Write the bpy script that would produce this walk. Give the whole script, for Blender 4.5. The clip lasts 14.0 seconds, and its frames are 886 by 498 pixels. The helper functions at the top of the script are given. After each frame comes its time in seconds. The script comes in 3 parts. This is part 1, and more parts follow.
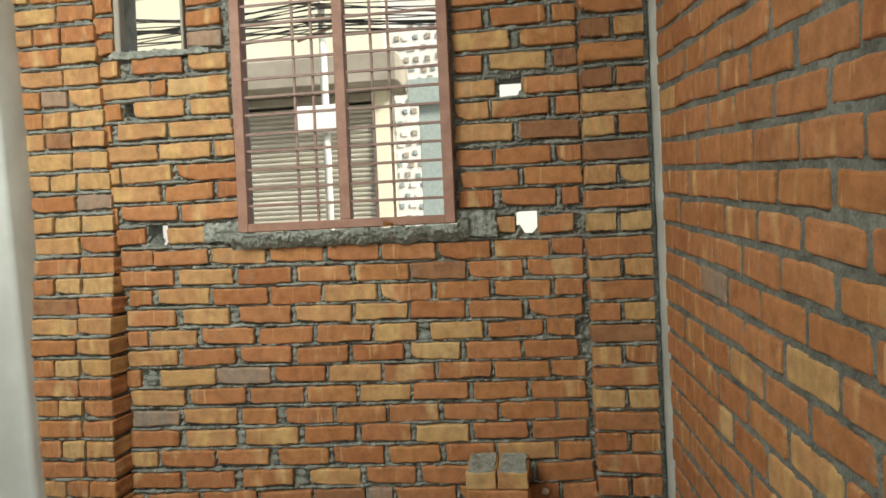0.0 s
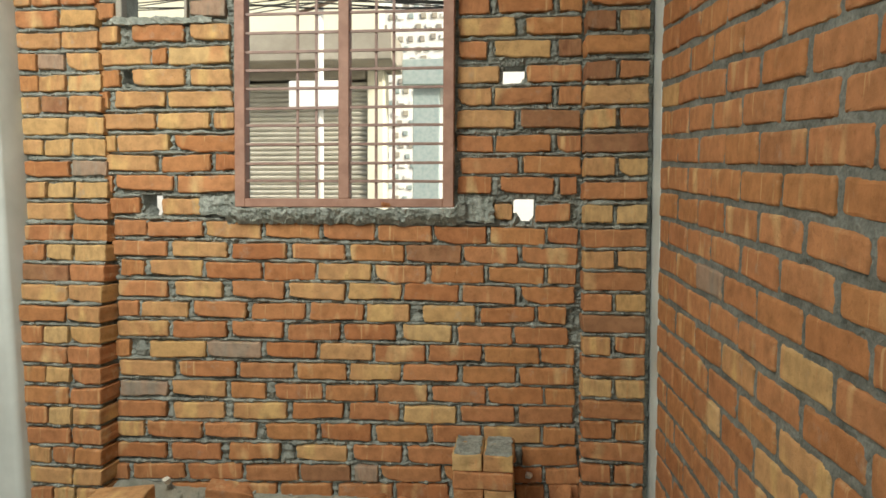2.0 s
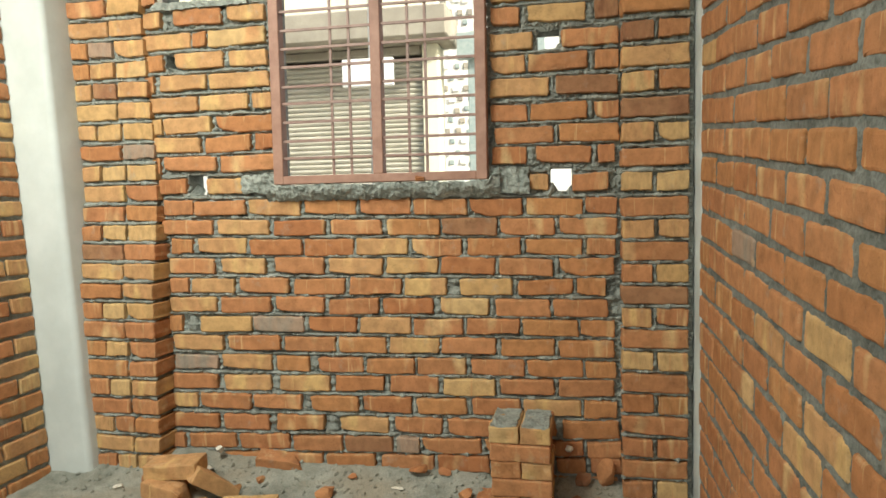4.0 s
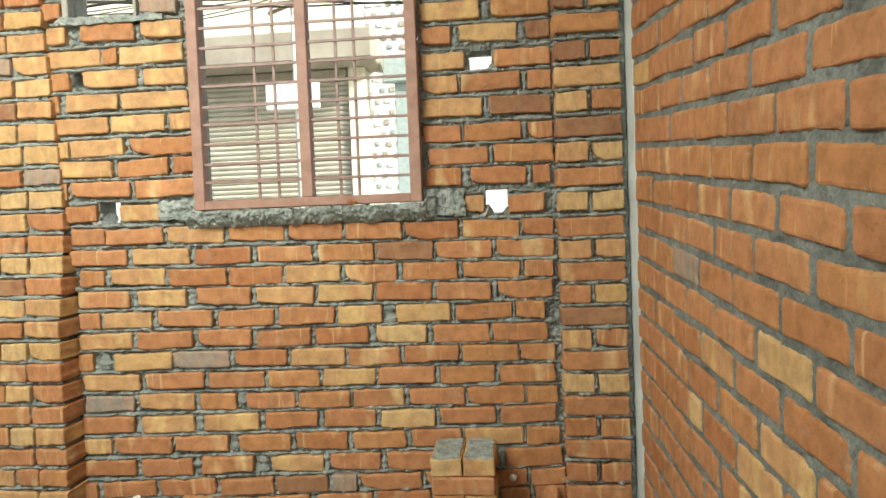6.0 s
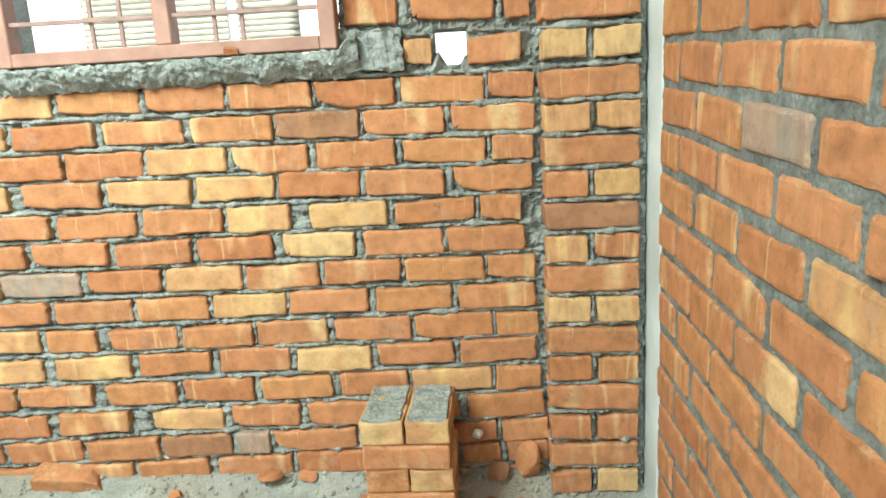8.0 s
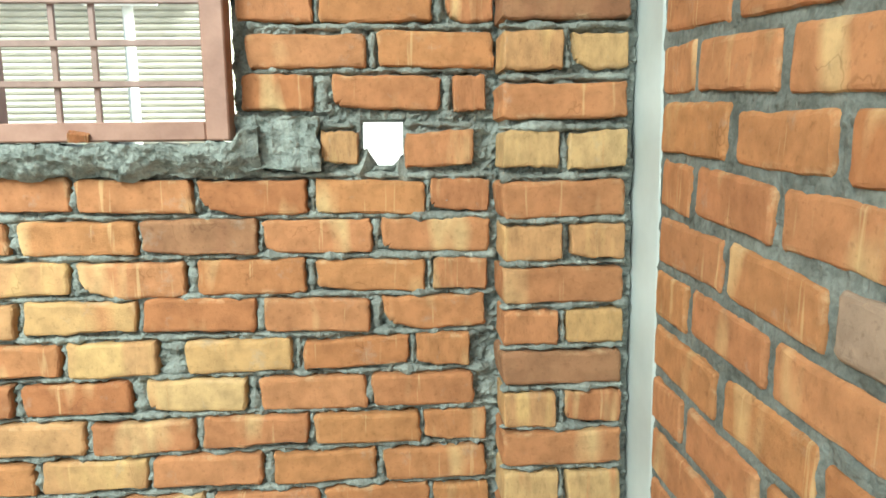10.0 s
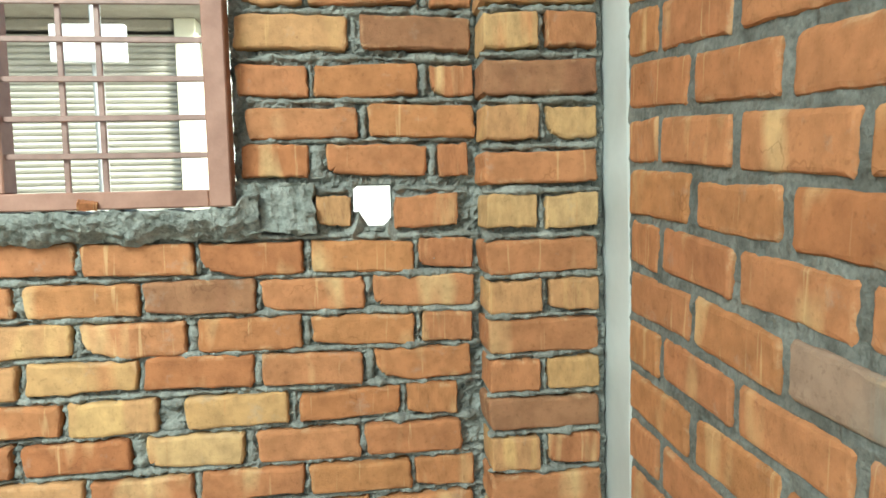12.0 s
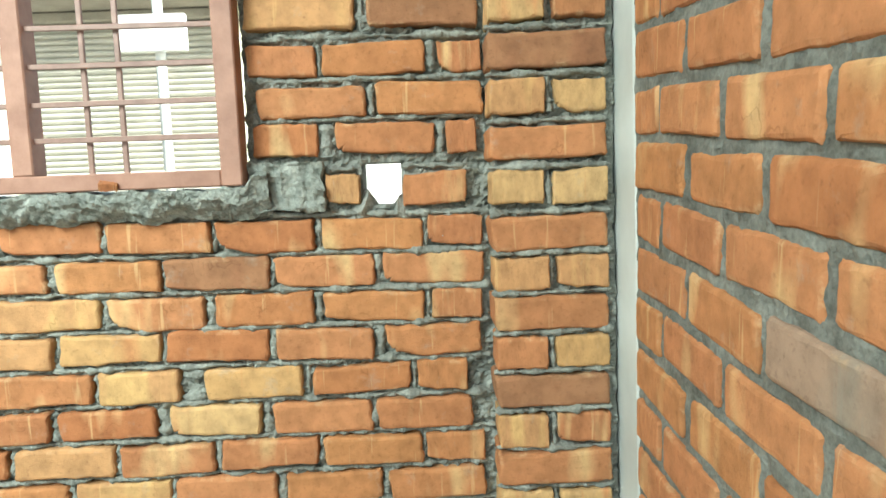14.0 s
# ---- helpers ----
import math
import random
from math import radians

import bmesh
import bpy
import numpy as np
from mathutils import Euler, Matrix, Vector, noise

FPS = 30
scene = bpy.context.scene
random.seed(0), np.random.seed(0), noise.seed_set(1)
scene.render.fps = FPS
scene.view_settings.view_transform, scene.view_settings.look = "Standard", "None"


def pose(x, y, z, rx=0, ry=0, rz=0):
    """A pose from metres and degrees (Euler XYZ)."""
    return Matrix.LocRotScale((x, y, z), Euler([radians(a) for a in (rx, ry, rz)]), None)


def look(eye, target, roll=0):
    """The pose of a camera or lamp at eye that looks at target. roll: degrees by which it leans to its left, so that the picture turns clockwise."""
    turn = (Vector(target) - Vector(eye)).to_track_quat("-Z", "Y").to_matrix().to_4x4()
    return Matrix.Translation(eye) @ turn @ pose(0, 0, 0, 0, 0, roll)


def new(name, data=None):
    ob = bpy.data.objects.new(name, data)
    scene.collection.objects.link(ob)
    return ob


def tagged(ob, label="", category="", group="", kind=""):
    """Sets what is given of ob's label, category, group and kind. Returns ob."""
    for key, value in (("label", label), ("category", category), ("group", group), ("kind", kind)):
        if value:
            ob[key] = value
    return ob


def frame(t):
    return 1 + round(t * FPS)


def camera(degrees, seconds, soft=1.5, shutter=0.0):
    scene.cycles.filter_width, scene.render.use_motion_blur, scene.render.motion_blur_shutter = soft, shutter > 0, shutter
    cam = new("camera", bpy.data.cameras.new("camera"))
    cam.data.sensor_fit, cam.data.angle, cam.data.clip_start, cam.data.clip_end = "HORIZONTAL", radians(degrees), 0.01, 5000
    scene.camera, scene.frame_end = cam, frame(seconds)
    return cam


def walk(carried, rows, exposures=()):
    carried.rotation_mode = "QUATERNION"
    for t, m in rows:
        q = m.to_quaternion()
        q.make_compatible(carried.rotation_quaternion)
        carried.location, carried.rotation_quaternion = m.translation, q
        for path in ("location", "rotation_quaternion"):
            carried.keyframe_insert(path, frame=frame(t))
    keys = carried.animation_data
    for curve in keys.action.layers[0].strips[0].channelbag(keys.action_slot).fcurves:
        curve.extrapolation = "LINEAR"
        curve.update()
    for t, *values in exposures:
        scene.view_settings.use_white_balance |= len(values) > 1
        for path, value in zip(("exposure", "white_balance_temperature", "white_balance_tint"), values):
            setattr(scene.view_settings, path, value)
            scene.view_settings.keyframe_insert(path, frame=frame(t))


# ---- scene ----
cam = camera(67.6, 14.0, soft=1.6)
PATH = [
    (0, (0.191, 0.173, 1.189), (-0.049, 2.159, 1.177), -2.5),
    (0.5, (0.214, 0.205, 1.213), (0.014, 2.195, 1.245), -3.6),
    (0.8, (0.189, 0.197, 1.228), (0.012, 2.188, 1.278), -4.2),
    (1, (0.149, 0.202, 1.228), (-0.028, 2.194, 1.259), -4.4),
    (1.5, (0.151, 0.225, 1.173), (0.048, 2.221, 1.119), -1.8),
    (2, (0.137, 0.150, 1.197), (-0.052, 2.140, 1.131), 0.3),
    (2.2, (0.226, 0.176, 1.212), (0.132, 2.173, 1.131), -0.4),
    (2.5, (0.190, 0.162, 1.222), (-0.009, 2.151, 1.142), -0.4),
    (3, (0.198, 0.158, 1.23), (-0.053, 2.137, 1.083), 1.6),
    (3.2, (0.295, 0.179, 1.225), (-0.048, 2.143, 1.077), 0.4),
    (5.3, (0.236, 0.2, 1.127), (-0.186, 2.15, 0.998), -2.1),
    (5.5, (0.263, 0.241, 1.177), (-0.165, 2.19, 1.044), -2.4),
    (6, (0.233, 0.28, 1.181), (0.052, 2.27, 1.109), -2.2),
    (6.5, (0.269, 0.402, 1.105), (0.228, 2.381, 0.819), -1.1),
    (7, (0.338, 0.667, 1.081), (0.263, 2.635, 0.736), -5.0),
    (7.5, (0.358, 0.818, 1.067), (0.237, 2.77, 0.649), -4.7),
    (8, (0.289, 1.109, 1.107), (0.159, 3.061, 0.693), -3.2),
    (8.5, (0.269, 1.294, 1.157), (0.351, 3.265, 0.828), -0.6),
    (9, (0.26, 1.523, 1.125), (0.356, 3.492, 0.784), -0.5),
    (9.2, (0.284, 1.619, 1.147), (0.361, 3.586, 0.792), -0.8),
    (11.3, (0.182, 1.487, 1.28), (0.416, 3.471, 1.184), -0.5),
    (11.5, (0.19, 1.491, 1.276), (0.427, 3.474, 1.171), -0.4),
    (12, (0.188, 1.48, 1.276), (0.427, 3.461, 1.137), -1.5),
    (12.5, (0.215, 1.469, 1.278), (0.465, 3.446, 1.115), -0.7),
    (13, (0.251, 1.47, 1.302), (0.372, 3.462, 1.163), -3.5),
    (13.5, (0.3, 1.48, 1.279), (0.412, 3.471, 1.133), -2.5),
    (14, (0.322, 1.471, 1.263), (0.355, 3.462, 1.073), -2.2),
]
EXPOSURES = [(0.0, -0.05, 6550, 6), (3.0, 0.2, 6650, 6), (5.5, 0.58, 6350, 2), (6.5, 0.7, 6300, 4), (7.5, 1.18, 6000, 2), (8.5, 1.5, 5650, -6), (9.2, 1.45, 5650, -6), (11.5, 0.97, 5800, -3), (13.0, 1.17, 5800, -3), (14.0, 1.2, 5850, -3)]
walk(cam, [(t, look(eye, target, roll)) for t, eye, target, roll in PATH], EXPOSURES)

# ---- light ----
world = bpy.data.worlds.new("sky")
scene.world = world
world.use_nodes = True
wn = world.node_tree.nodes
sky = wn.new("ShaderNodeTexSky")
sky.sky_type, sky.sun_disc = "NISHITA", False
sky.sun_elevation, sky.sun_rotation = radians(36), radians(121)
sky.air_density, sky.dust_density, sky.ozone_density = 1.0, 4.0, 0.6
world.node_tree.links.new(sky.outputs[0], wn["Background"].inputs[0])
wn["Background"].inputs[1].default_value = 0.15

sun = new("sun", bpy.data.lights.new("sun", "SUN"))
sun.data.energy, sun.data.angle, sun.data.color = 5.0, radians(10), (1.0, 0.95, 0.86)
sun.matrix_world = look((7.0, -4.2, 5.8), (0, 0, 0))

# area lamp added for daylight; its opening behind the viewer is unseen and assumed
rear_fill = new("rear_fill_lamp", bpy.data.lights.new("rear_fill_lamp", "AREA"))
rear_fill.data.shape, rear_fill.data.size, rear_fill.data.size_y = "RECTANGLE", 2.6, 1.2
rear_fill.data.energy, rear_fill.data.color = 38.0, (1.0, 1.0, 0.92)
rear_fill.matrix_world = look((-0.6, -2.35, 2.15), (-1.6, 3.0, 2.1))

# area lamp added for light from above, over a roof gap assumed and unseen
roof_fill = new("roof_fill_lamp", bpy.data.lights.new("roof_fill_lamp", "AREA"))
roof_fill.data.shape, roof_fill.data.size, roof_fill.data.size_y = "RECTANGLE", 1.1, 1.5
roof_fill.data.energy, roof_fill.data.color = 100.0, (1.0, 1.0, 0.92)
roof_fill.matrix_world = look((-1.5, 0.70, 3.20), (-1.55, 3.0, 1.5))


# ---- materials ----
BL, BH, BD = 0.236, 0.072, 0.11
def material(name):
    m = bpy.data.materials.new(name)
    m.use_nodes = True
    return m, m.node_tree.nodes, m.node_tree.links, m.node_tree.nodes["Principled BSDF"]


def ramp(nodes, links, source, stops):
    r = nodes.new("ShaderNodeValToRGB")
    while len(r.color_ramp.elements) < len(stops):
        r.color_ramp.elements.new(0.5)
    for e, (p, c) in zip(r.color_ramp.elements, stops):
        e.position, e.color = p, (*c, 1)
    links.new(source, r.inputs[0])
    return r.outputs[0]


def noise_tex(nodes, links, vector, scale, detail=4.0, rough=0.6):
    n = nodes.new("ShaderNodeTexNoise")
    n.inputs["Scale"].default_value, n.inputs["Detail"].default_value, n.inputs["Roughness"].default_value = scale, detail, rough
    if vector is not None:
        links.new(vector, n.inputs["Vector"])
    return n.outputs["Fac"]


def mix(nodes, links, fac, a, b, mode="MIX"):
    m = nodes.new("ShaderNodeMix")
    m.data_type, m.blend_type = "RGBA", mode
    for sock, v in ((m.inputs[0], fac), (m.inputs[6], a), (m.inputs[7], b)):
        if isinstance(v, (int, float)):
            sock.default_value = v
        elif isinstance(v, tuple):
            sock.default_value = (*v, 1)
        else:
            links.new(v, sock)
    return m.outputs[2]


def bump(nodes, links, bsdf, height, strength, distance):
    b = nodes.new("ShaderNodeBump")
    b.inputs["Strength"].default_value, b.inputs["Distance"].default_value = strength, distance
    links.new(height, b.inputs["Height"])
    links.new(b.outputs[0], bsdf.inputs["Normal"])


def brick_material(name, stops, flash, flash_from, dust=0.35):
    """Fired clay: a tone for each brick, paler firing bands, dark specks, grey cement smears."""
    m, n, l, b = material(name)
    info = n.new("ShaderNodeObjectInfo")
    geo = n.new("ShaderNodeTexCoord")
    shift = n.new("ShaderNodeVectorMath")
    shift.operation = "MULTIPLY_ADD"
    l.new(info.outputs["Random"], shift.inputs[0])
    shift.inputs[1].default_value = (31.0, 47.0, 59.0)
    l.new(geo.outputs["Object"], shift.inputs[2])
    v = shift.outputs[0]
    base = ramp(n, l, info.outputs["Random"], stops)
    stretch = n.new("ShaderNodeMapping")
    stretch.inputs["Scale"].default_value = (1.0, 0.5, 0.35)
    l.new(v, stretch.inputs[0])
    bands = ramp(n, l, noise_tex(n, l, stretch.outputs[0], 9.0, 2.0), [(flash_from, (0, 0, 0)), (flash_from + 0.13, (0.75, 0.75, 0.75))])
    c = mix(n, l, bands, base, flash)
    blotch = ramp(n, l, noise_tex(n, l, v, 22.0, 5.0), [(0.3, (0.62, 0.6, 0.58)), (0.62, (1.08, 1.06, 1.04))])
    c = mix(n, l, 0.75, c, blotch, "MULTIPLY")
    smear = ramp(n, l, noise_tex(n, l, v, 13.0, 6.0, 0.7), [(0.60, (0, 0, 0)), (0.72, (dust, dust, dust))])
    c = mix(n, l, smear, c, (0.34, 0.32, 0.27))
    speck = ramp(n, l, noise_tex(n, l, v, 95.0, 4.0), [(0.28, (0.45, 0.42, 0.4)), (0.44, (1, 1, 1))])
    c = mix(n, l, 0.4, c, speck, "MULTIPLY")
    # thin pale kiln streaks across the height, and hairline cracks
    drip = n.new("ShaderNodeMapping")
    drip.inputs["Scale"].default_value = (1.0, 0.2, 0.07)
    l.new(v, drip.inputs[0])
    streak = ramp(n, l, noise_tex(n, l, drip.outputs[0], 48.0, 3.0), [(0.64, (0, 0, 0)), (0.72, (0.5, 0.5, 0.5))])
    c = mix(n, l, streak, c, flash)
    seam_line = ramp(n, l, noise_tex(n, l, v, 11.0, 3.0, 0.55), [(0.478, (1, 1, 1)), (0.486, (0.62, 0.58, 0.55)), (0.494, (1, 1, 1))])
    seldom = ramp(n, l, noise_tex(n, l, v, 6.0, 2.0), [(0.58, (0, 0, 0)), (0.66, (0.8, 0.8, 0.8))])
    c = mix(n, l, seldom, c, mix(n, l, 1.0, c, seam_line, "MULTIPLY"))
    # pale worn arrises
    xyz = n.new("ShaderNodeSeparateXYZ")
    l.new(geo.outputs["Object"], xyz.inputs[0])
    rim = None
    for axis, half in (("X", BL / 2), ("Z", BH / 2)):
        a = n.new("ShaderNodeMath")
        a.operation = "ABSOLUTE"
        l.new(xyz.outputs[axis], a.inputs[0])
        d = n.new("ShaderNodeMath")
        d.operation, d.inputs[0].default_value = "SUBTRACT", half
        l.new(a.outputs[0], d.inputs[1])
        if rim is None:
            rim = d.outputs[0]
        else:
            k = n.new("ShaderNodeMath")
            k.operation = "MINIMUM"
            l.new(rim, k.inputs[0])
            l.new(d.outputs[0], k.inputs[1])
            rim = k.outputs[0]
    near = ramp(n, l, rim, [(0.004, (1, 1, 1)), (0.011, (0, 0, 0))])
    worn = ramp(n, l, noise_tex(n, l, v, 18.0, 5.0, 0.7), [(0.54, (0, 0, 0)), (0.66, (0.55, 0.55, 0.55))])
    c = mix(n, l, mix(n, l, 1.0, near, worn, "MULTIPLY"), c, (0.56, 0.38, 0.21))
    l.new(c, b.inputs["Base Color"])
    b.inputs["Roughness"].default_value = 0.88
    b.inputs["Specular IOR Level"].default_value = 0.25
    bump(n, l, b, mix(n, l, 0.45, noise_tex(n, l, v, 60.0, 6.0, 0.7), noise_tex(n, l, v, 260.0, 3.0)), 0.55, 0.006)
    return m


RED = brick_material("brick_red", [(0.0, (0.37, 0.150, 0.064)), (0.25, (0.45, 0.215, 0.088)), (0.5, (0.41, 0.180, 0.082)), (0.75, (0.475, 0.222, 0.100)), (1.0, (0.40, 0.185, 0.084))], (0.64, 0.46, 0.23), 0.59)
YELLOW = brick_material("brick_yellow", [(0.0, (0.50, 0.305, 0.130)), (0.5, (0.55, 0.375, 0.18)), (1.0, (0.52, 0.32, 0.14))], (0.52, 0.23, 0.10), 0.60)
GREY = brick_material("brick_grey", [(0.0, (0.33, 0.24, 0.175)), (1.0, (0.37, 0.25, 0.18))], (0.26, 0.24, 0.2), 0.5, 0.7)
DARK = brick_material("brick_dark", [(0.0, (0.29, 0.145, 0.075)), (1.0, (0.34, 0.18, 0.095))], (0.28, 0.13, 0.07), 0.5)
PALE = brick_material("brick_pale", [(0.0, (0.46, 0.25, 0.115)), (1.0, (0.51, 0.30, 0.14))], (0.62, 0.42, 0.18), 0.50)
TONES = {"r": RED, "y": YELLOW, "g": GREY, "d": DARK, "p": PALE}


def rough_material(name, dark, light, scale, roughness=0.92, strength=0.6, fine=180.0, dist=0.008, patch=None):
    m, n, l, b = material(name)
    v = n.new("ShaderNodeTexCoord").outputs["Object"]
    c = ramp(n, l, noise_tex(n, l, v, scale, 6.0, 0.65), [(0.32, dark), (0.68, light)])
    if patch:
        c = mix(n, l, ramp(n, l, noise_tex(n, l, v, scale * 0.22, 3.0), [(0.48, (0, 0, 0)), (0.62, (0.8, 0.8, 0.8))]), c, patch)
    grain = ramp(n, l, noise_tex(n, l, v, fine, 3.0), [(0.3, (0.6, 0.6, 0.6)), (0.6, (1.06, 1.06, 1.06))])
    l.new(mix(n, l, 0.7, c, grain, "MULTIPLY"), b.inputs["Base Color"])
    b.inputs["Roughness"].default_value = roughness
    b.inputs["Specular IOR Level"].default_value = 0.25
    bump(n, l, b, mix(n, l, 0.4, noise_tex(n, l, v, scale * 4, 6.0, 0.7), noise_tex(n, l, v, fine, 3.0)), strength, dist)
    return m


MORTAR = rough_material("mortar", (0.20, 0.212, 0.19), (0.41, 0.43, 0.385), 11.0, strength=1.0, fine=120.0, dist=0.02)
# struck joints of the east wall; tone darkened to add the joints' shade
STRUCK_SHADED = rough_material("struck_mortar_shaded", (0.105, 0.112, 0.10), (0.26, 0.275, 0.25), 13.0, strength=0.8, fine=120.0, dist=0.012)
SILL = rough_material("sill_cement", (0.25, 0.275, 0.245), (0.52, 0.55, 0.50), 20.0, strength=1.0, fine=110.0, dist=0.022)
DUST = rough_material("cement_dust", (0.20, 0.21, 0.175), (0.40, 0.40, 0.345), 9.0, patch=(0.34, 0.30, 0.23), strength=1.0, dist=0.012)
PLASTER = rough_material("plaster", (0.42, 0.40, 0.36), (0.5, 0.48, 0.44), 3.0)
STREET = rough_material("street_concrete", (0.30, 0.28, 0.24), (0.42, 0.39, 0.34), 2.0)
CREAM = rough_material("cream_wall", (0.86, 0.83, 0.64), (0.91, 0.88, 0.72), 0.8, strength=0.15)
WHITEWALL = rough_material("white_wall", (0.86, 0.85, 0.80), (0.90, 0.90, 0.86), 1.0, strength=0.15)
PARAPET = rough_material("weathered_concrete", (0.34, 0.31, 0.25), (0.50, 0.46, 0.38), 1.6)
CHALK = rough_material("white_stone", (0.66, 0.62, 0.52), (0.82, 0.78, 0.68), 30.0)


def paint(name, a, b2, roughness, metal=0.0, scale=18.0):
    m, n, l, b = material(name)
    v = n.new("ShaderNodeTexCoord").outputs["Object"]
    l.new(ramp(n, l, noise_tex(n, l, v, scale, 5.0), [(0.35, a), (0.65, b2)]), b.inputs["Base Color"])
    b.inputs["Roughness"].default_value, b.inputs["Metallic"].default_value = roughness, metal
    bump(n, l, b, noise_tex(n, l, v, scale * 6, 3.0), 0.15, 0.003)
    return m


CONCRETE = paint("column_concrete", (0.47, 0.505, 0.485), (0.55, 0.585, 0.565), 0.88, 0.0, 5.0)
PRIMER = paint("red_oxide_primer", (0.26, 0.135, 0.095), (0.35, 0.195, 0.140), 0.6)
BARS = paint("primed_bars", (0.20, 0.12, 0.095), (0.30, 0.19, 0.155), 0.5)
SHUTTER = paint("shutter_steel", (0.50, 0.48, 0.40), (0.62, 0.59, 0.50), 0.5, 0.2, 3.0)
POLE = paint("pole_paint", (0.62, 0.62, 0.56), (0.75, 0.74, 0.68), 0.6)
BOARD = paint("white_board", (0.86, 0.85, 0.82), (0.9, 0.9, 0.88), 0.5)
BLUEGREY = paint("bluegrey_board", (0.30, 0.38, 0.37), (0.40, 0.46, 0.44), 0.5)
CABLE = paint("black_cable", (0.02, 0.02, 0.02), (0.04, 0.04, 0.035), 0.6)
TAN = paint("brown_window", (0.22, 0.14, 0.09), (0.34, 0.24, 0.17), 0.5)


# ---- mesh helpers ----
def mesh_of(name, verts, faces, mat, smooth=False):
    me = bpy.data.meshes.new(name)
    me.from_pydata([tuple(v) for v in verts], [], faces)
    me.materials.append(mat)
    if smooth:
        me.polygons.foreach_set("use_smooth", [True] * len(me.polygons))
    me.update()
    return me


def part(name, me, parent=None, label=""):
    ob = new(name, me)
    if parent is not None:
        ob.parent = parent
    return tagged(ob, label)


def box_mesh(name, x0, x1, y0, y1, z0, z1, mat, bevel=0.0, segments=1):
    bm = bmesh.new()
    bmesh.ops.create_cube(bm, size=1.0, matrix=Matrix.LocRotScale(((x0 + x1) / 2, (y0 + y1) / 2, (z0 + z1) / 2), None, (x1 - x0, y1 - y0, z1 - z0)))
    if bevel:
        bmesh.ops.bevel(bm, geom=list(bm.edges), offset=bevel, segments=segments, affect="EDGES", profile=0.5)
    me = bpy.data.meshes.new(name)
    bm.to_mesh(me)
    bm.free()
    me.materials.append(mat)
    return me


def holed_sheet(name, u0, u1, w0, w1, holes, thick, step, rough, mat, to_world, seed=0.0):
    """A wall core with openings: a rough front sheet, a plain back, and the reveals between them."""
    def cuts(a, b, marks):
        marks = sorted({a, b, *[c for c in marks if a < c < b]})
        out = []
        for p, q in zip(marks, marks[1:]):
            k = max(1, round((q - p) / step))
            out += [p + (q - p) * i / k for i in range(k)]
        return out + [b]
    us = cuts(u0, u1, [h[i] for h in holes for i in (0, 1)])
    ws = cuts(w0, w1, [h[i] for h in holes for i in (2, 3)])
    nu, nw = len(us), len(ws)
    verts = []
    for back in (0, 1):
        for w in ws:
            for u in us:
                d = thick if back else rough * (1.25 * noise.noise((u * 24 + seed, w * 40, 1.7)) + 0.9 * noise.noise((u * 70, w * 85 + seed, 5.1)) + 0.5 * noise.noise((u * 170, w * 170, seed)))
                verts.append(to_world(u, w, d))
    solid = [[not any(h[0] - 1e-6 < (us[i] + us[i + 1]) / 2 < h[1] + 1e-6 and h[2] - 1e-6 < (ws[j] + ws[j + 1]) / 2 < h[3] + 1e-6 for h in holes) for i in range(nu - 1)] for j in range(nw - 1)]
    faces, off = [], nu * nw
    idx = lambda i, j: j * nu + i
    for j in range(nw - 1):
        for i in range(nu - 1):
            if not solid[j][i]:
                continue
            a, b, c, d = idx(i, j), idx(i + 1, j), idx(i + 1, j + 1), idx(i, j + 1)
            faces += [(a, b, c, d), (d + off, c + off, b + off, a + off)]
            for di, dj, p, q in ((-1, 0, d, a), (1, 0, b, c), (0, -1, a, b), (0, 1, c, d)):
                ii, jj = i + di, j + dj
                if not (0 <= ii < nu - 1 and 0 <= jj < nw - 1 and solid[jj][ii]):
                    faces.append((q, p, p + off, q + off))
    return mesh_of(name, verts, faces, mat)


# ---- bricks ----
def brick_outline():
    """Corners and edge points of a unit face, walked once round, with the corners cut back."""
    side = [(-0.965, -1.0), (-0.9, -1.0)] + [(-0.72 + 0.24 * i, -1.0) for i in range(7)] + [(0.9, -1.0), (0.965, -1.0), (1.0, -0.86), (1.0, -0.55), (1.0, 0.0), (1.0, 0.55), (1.0, 0.86)]
    return side + [(-a, -c) for a, c in side]


OUTLINE = brick_outline()


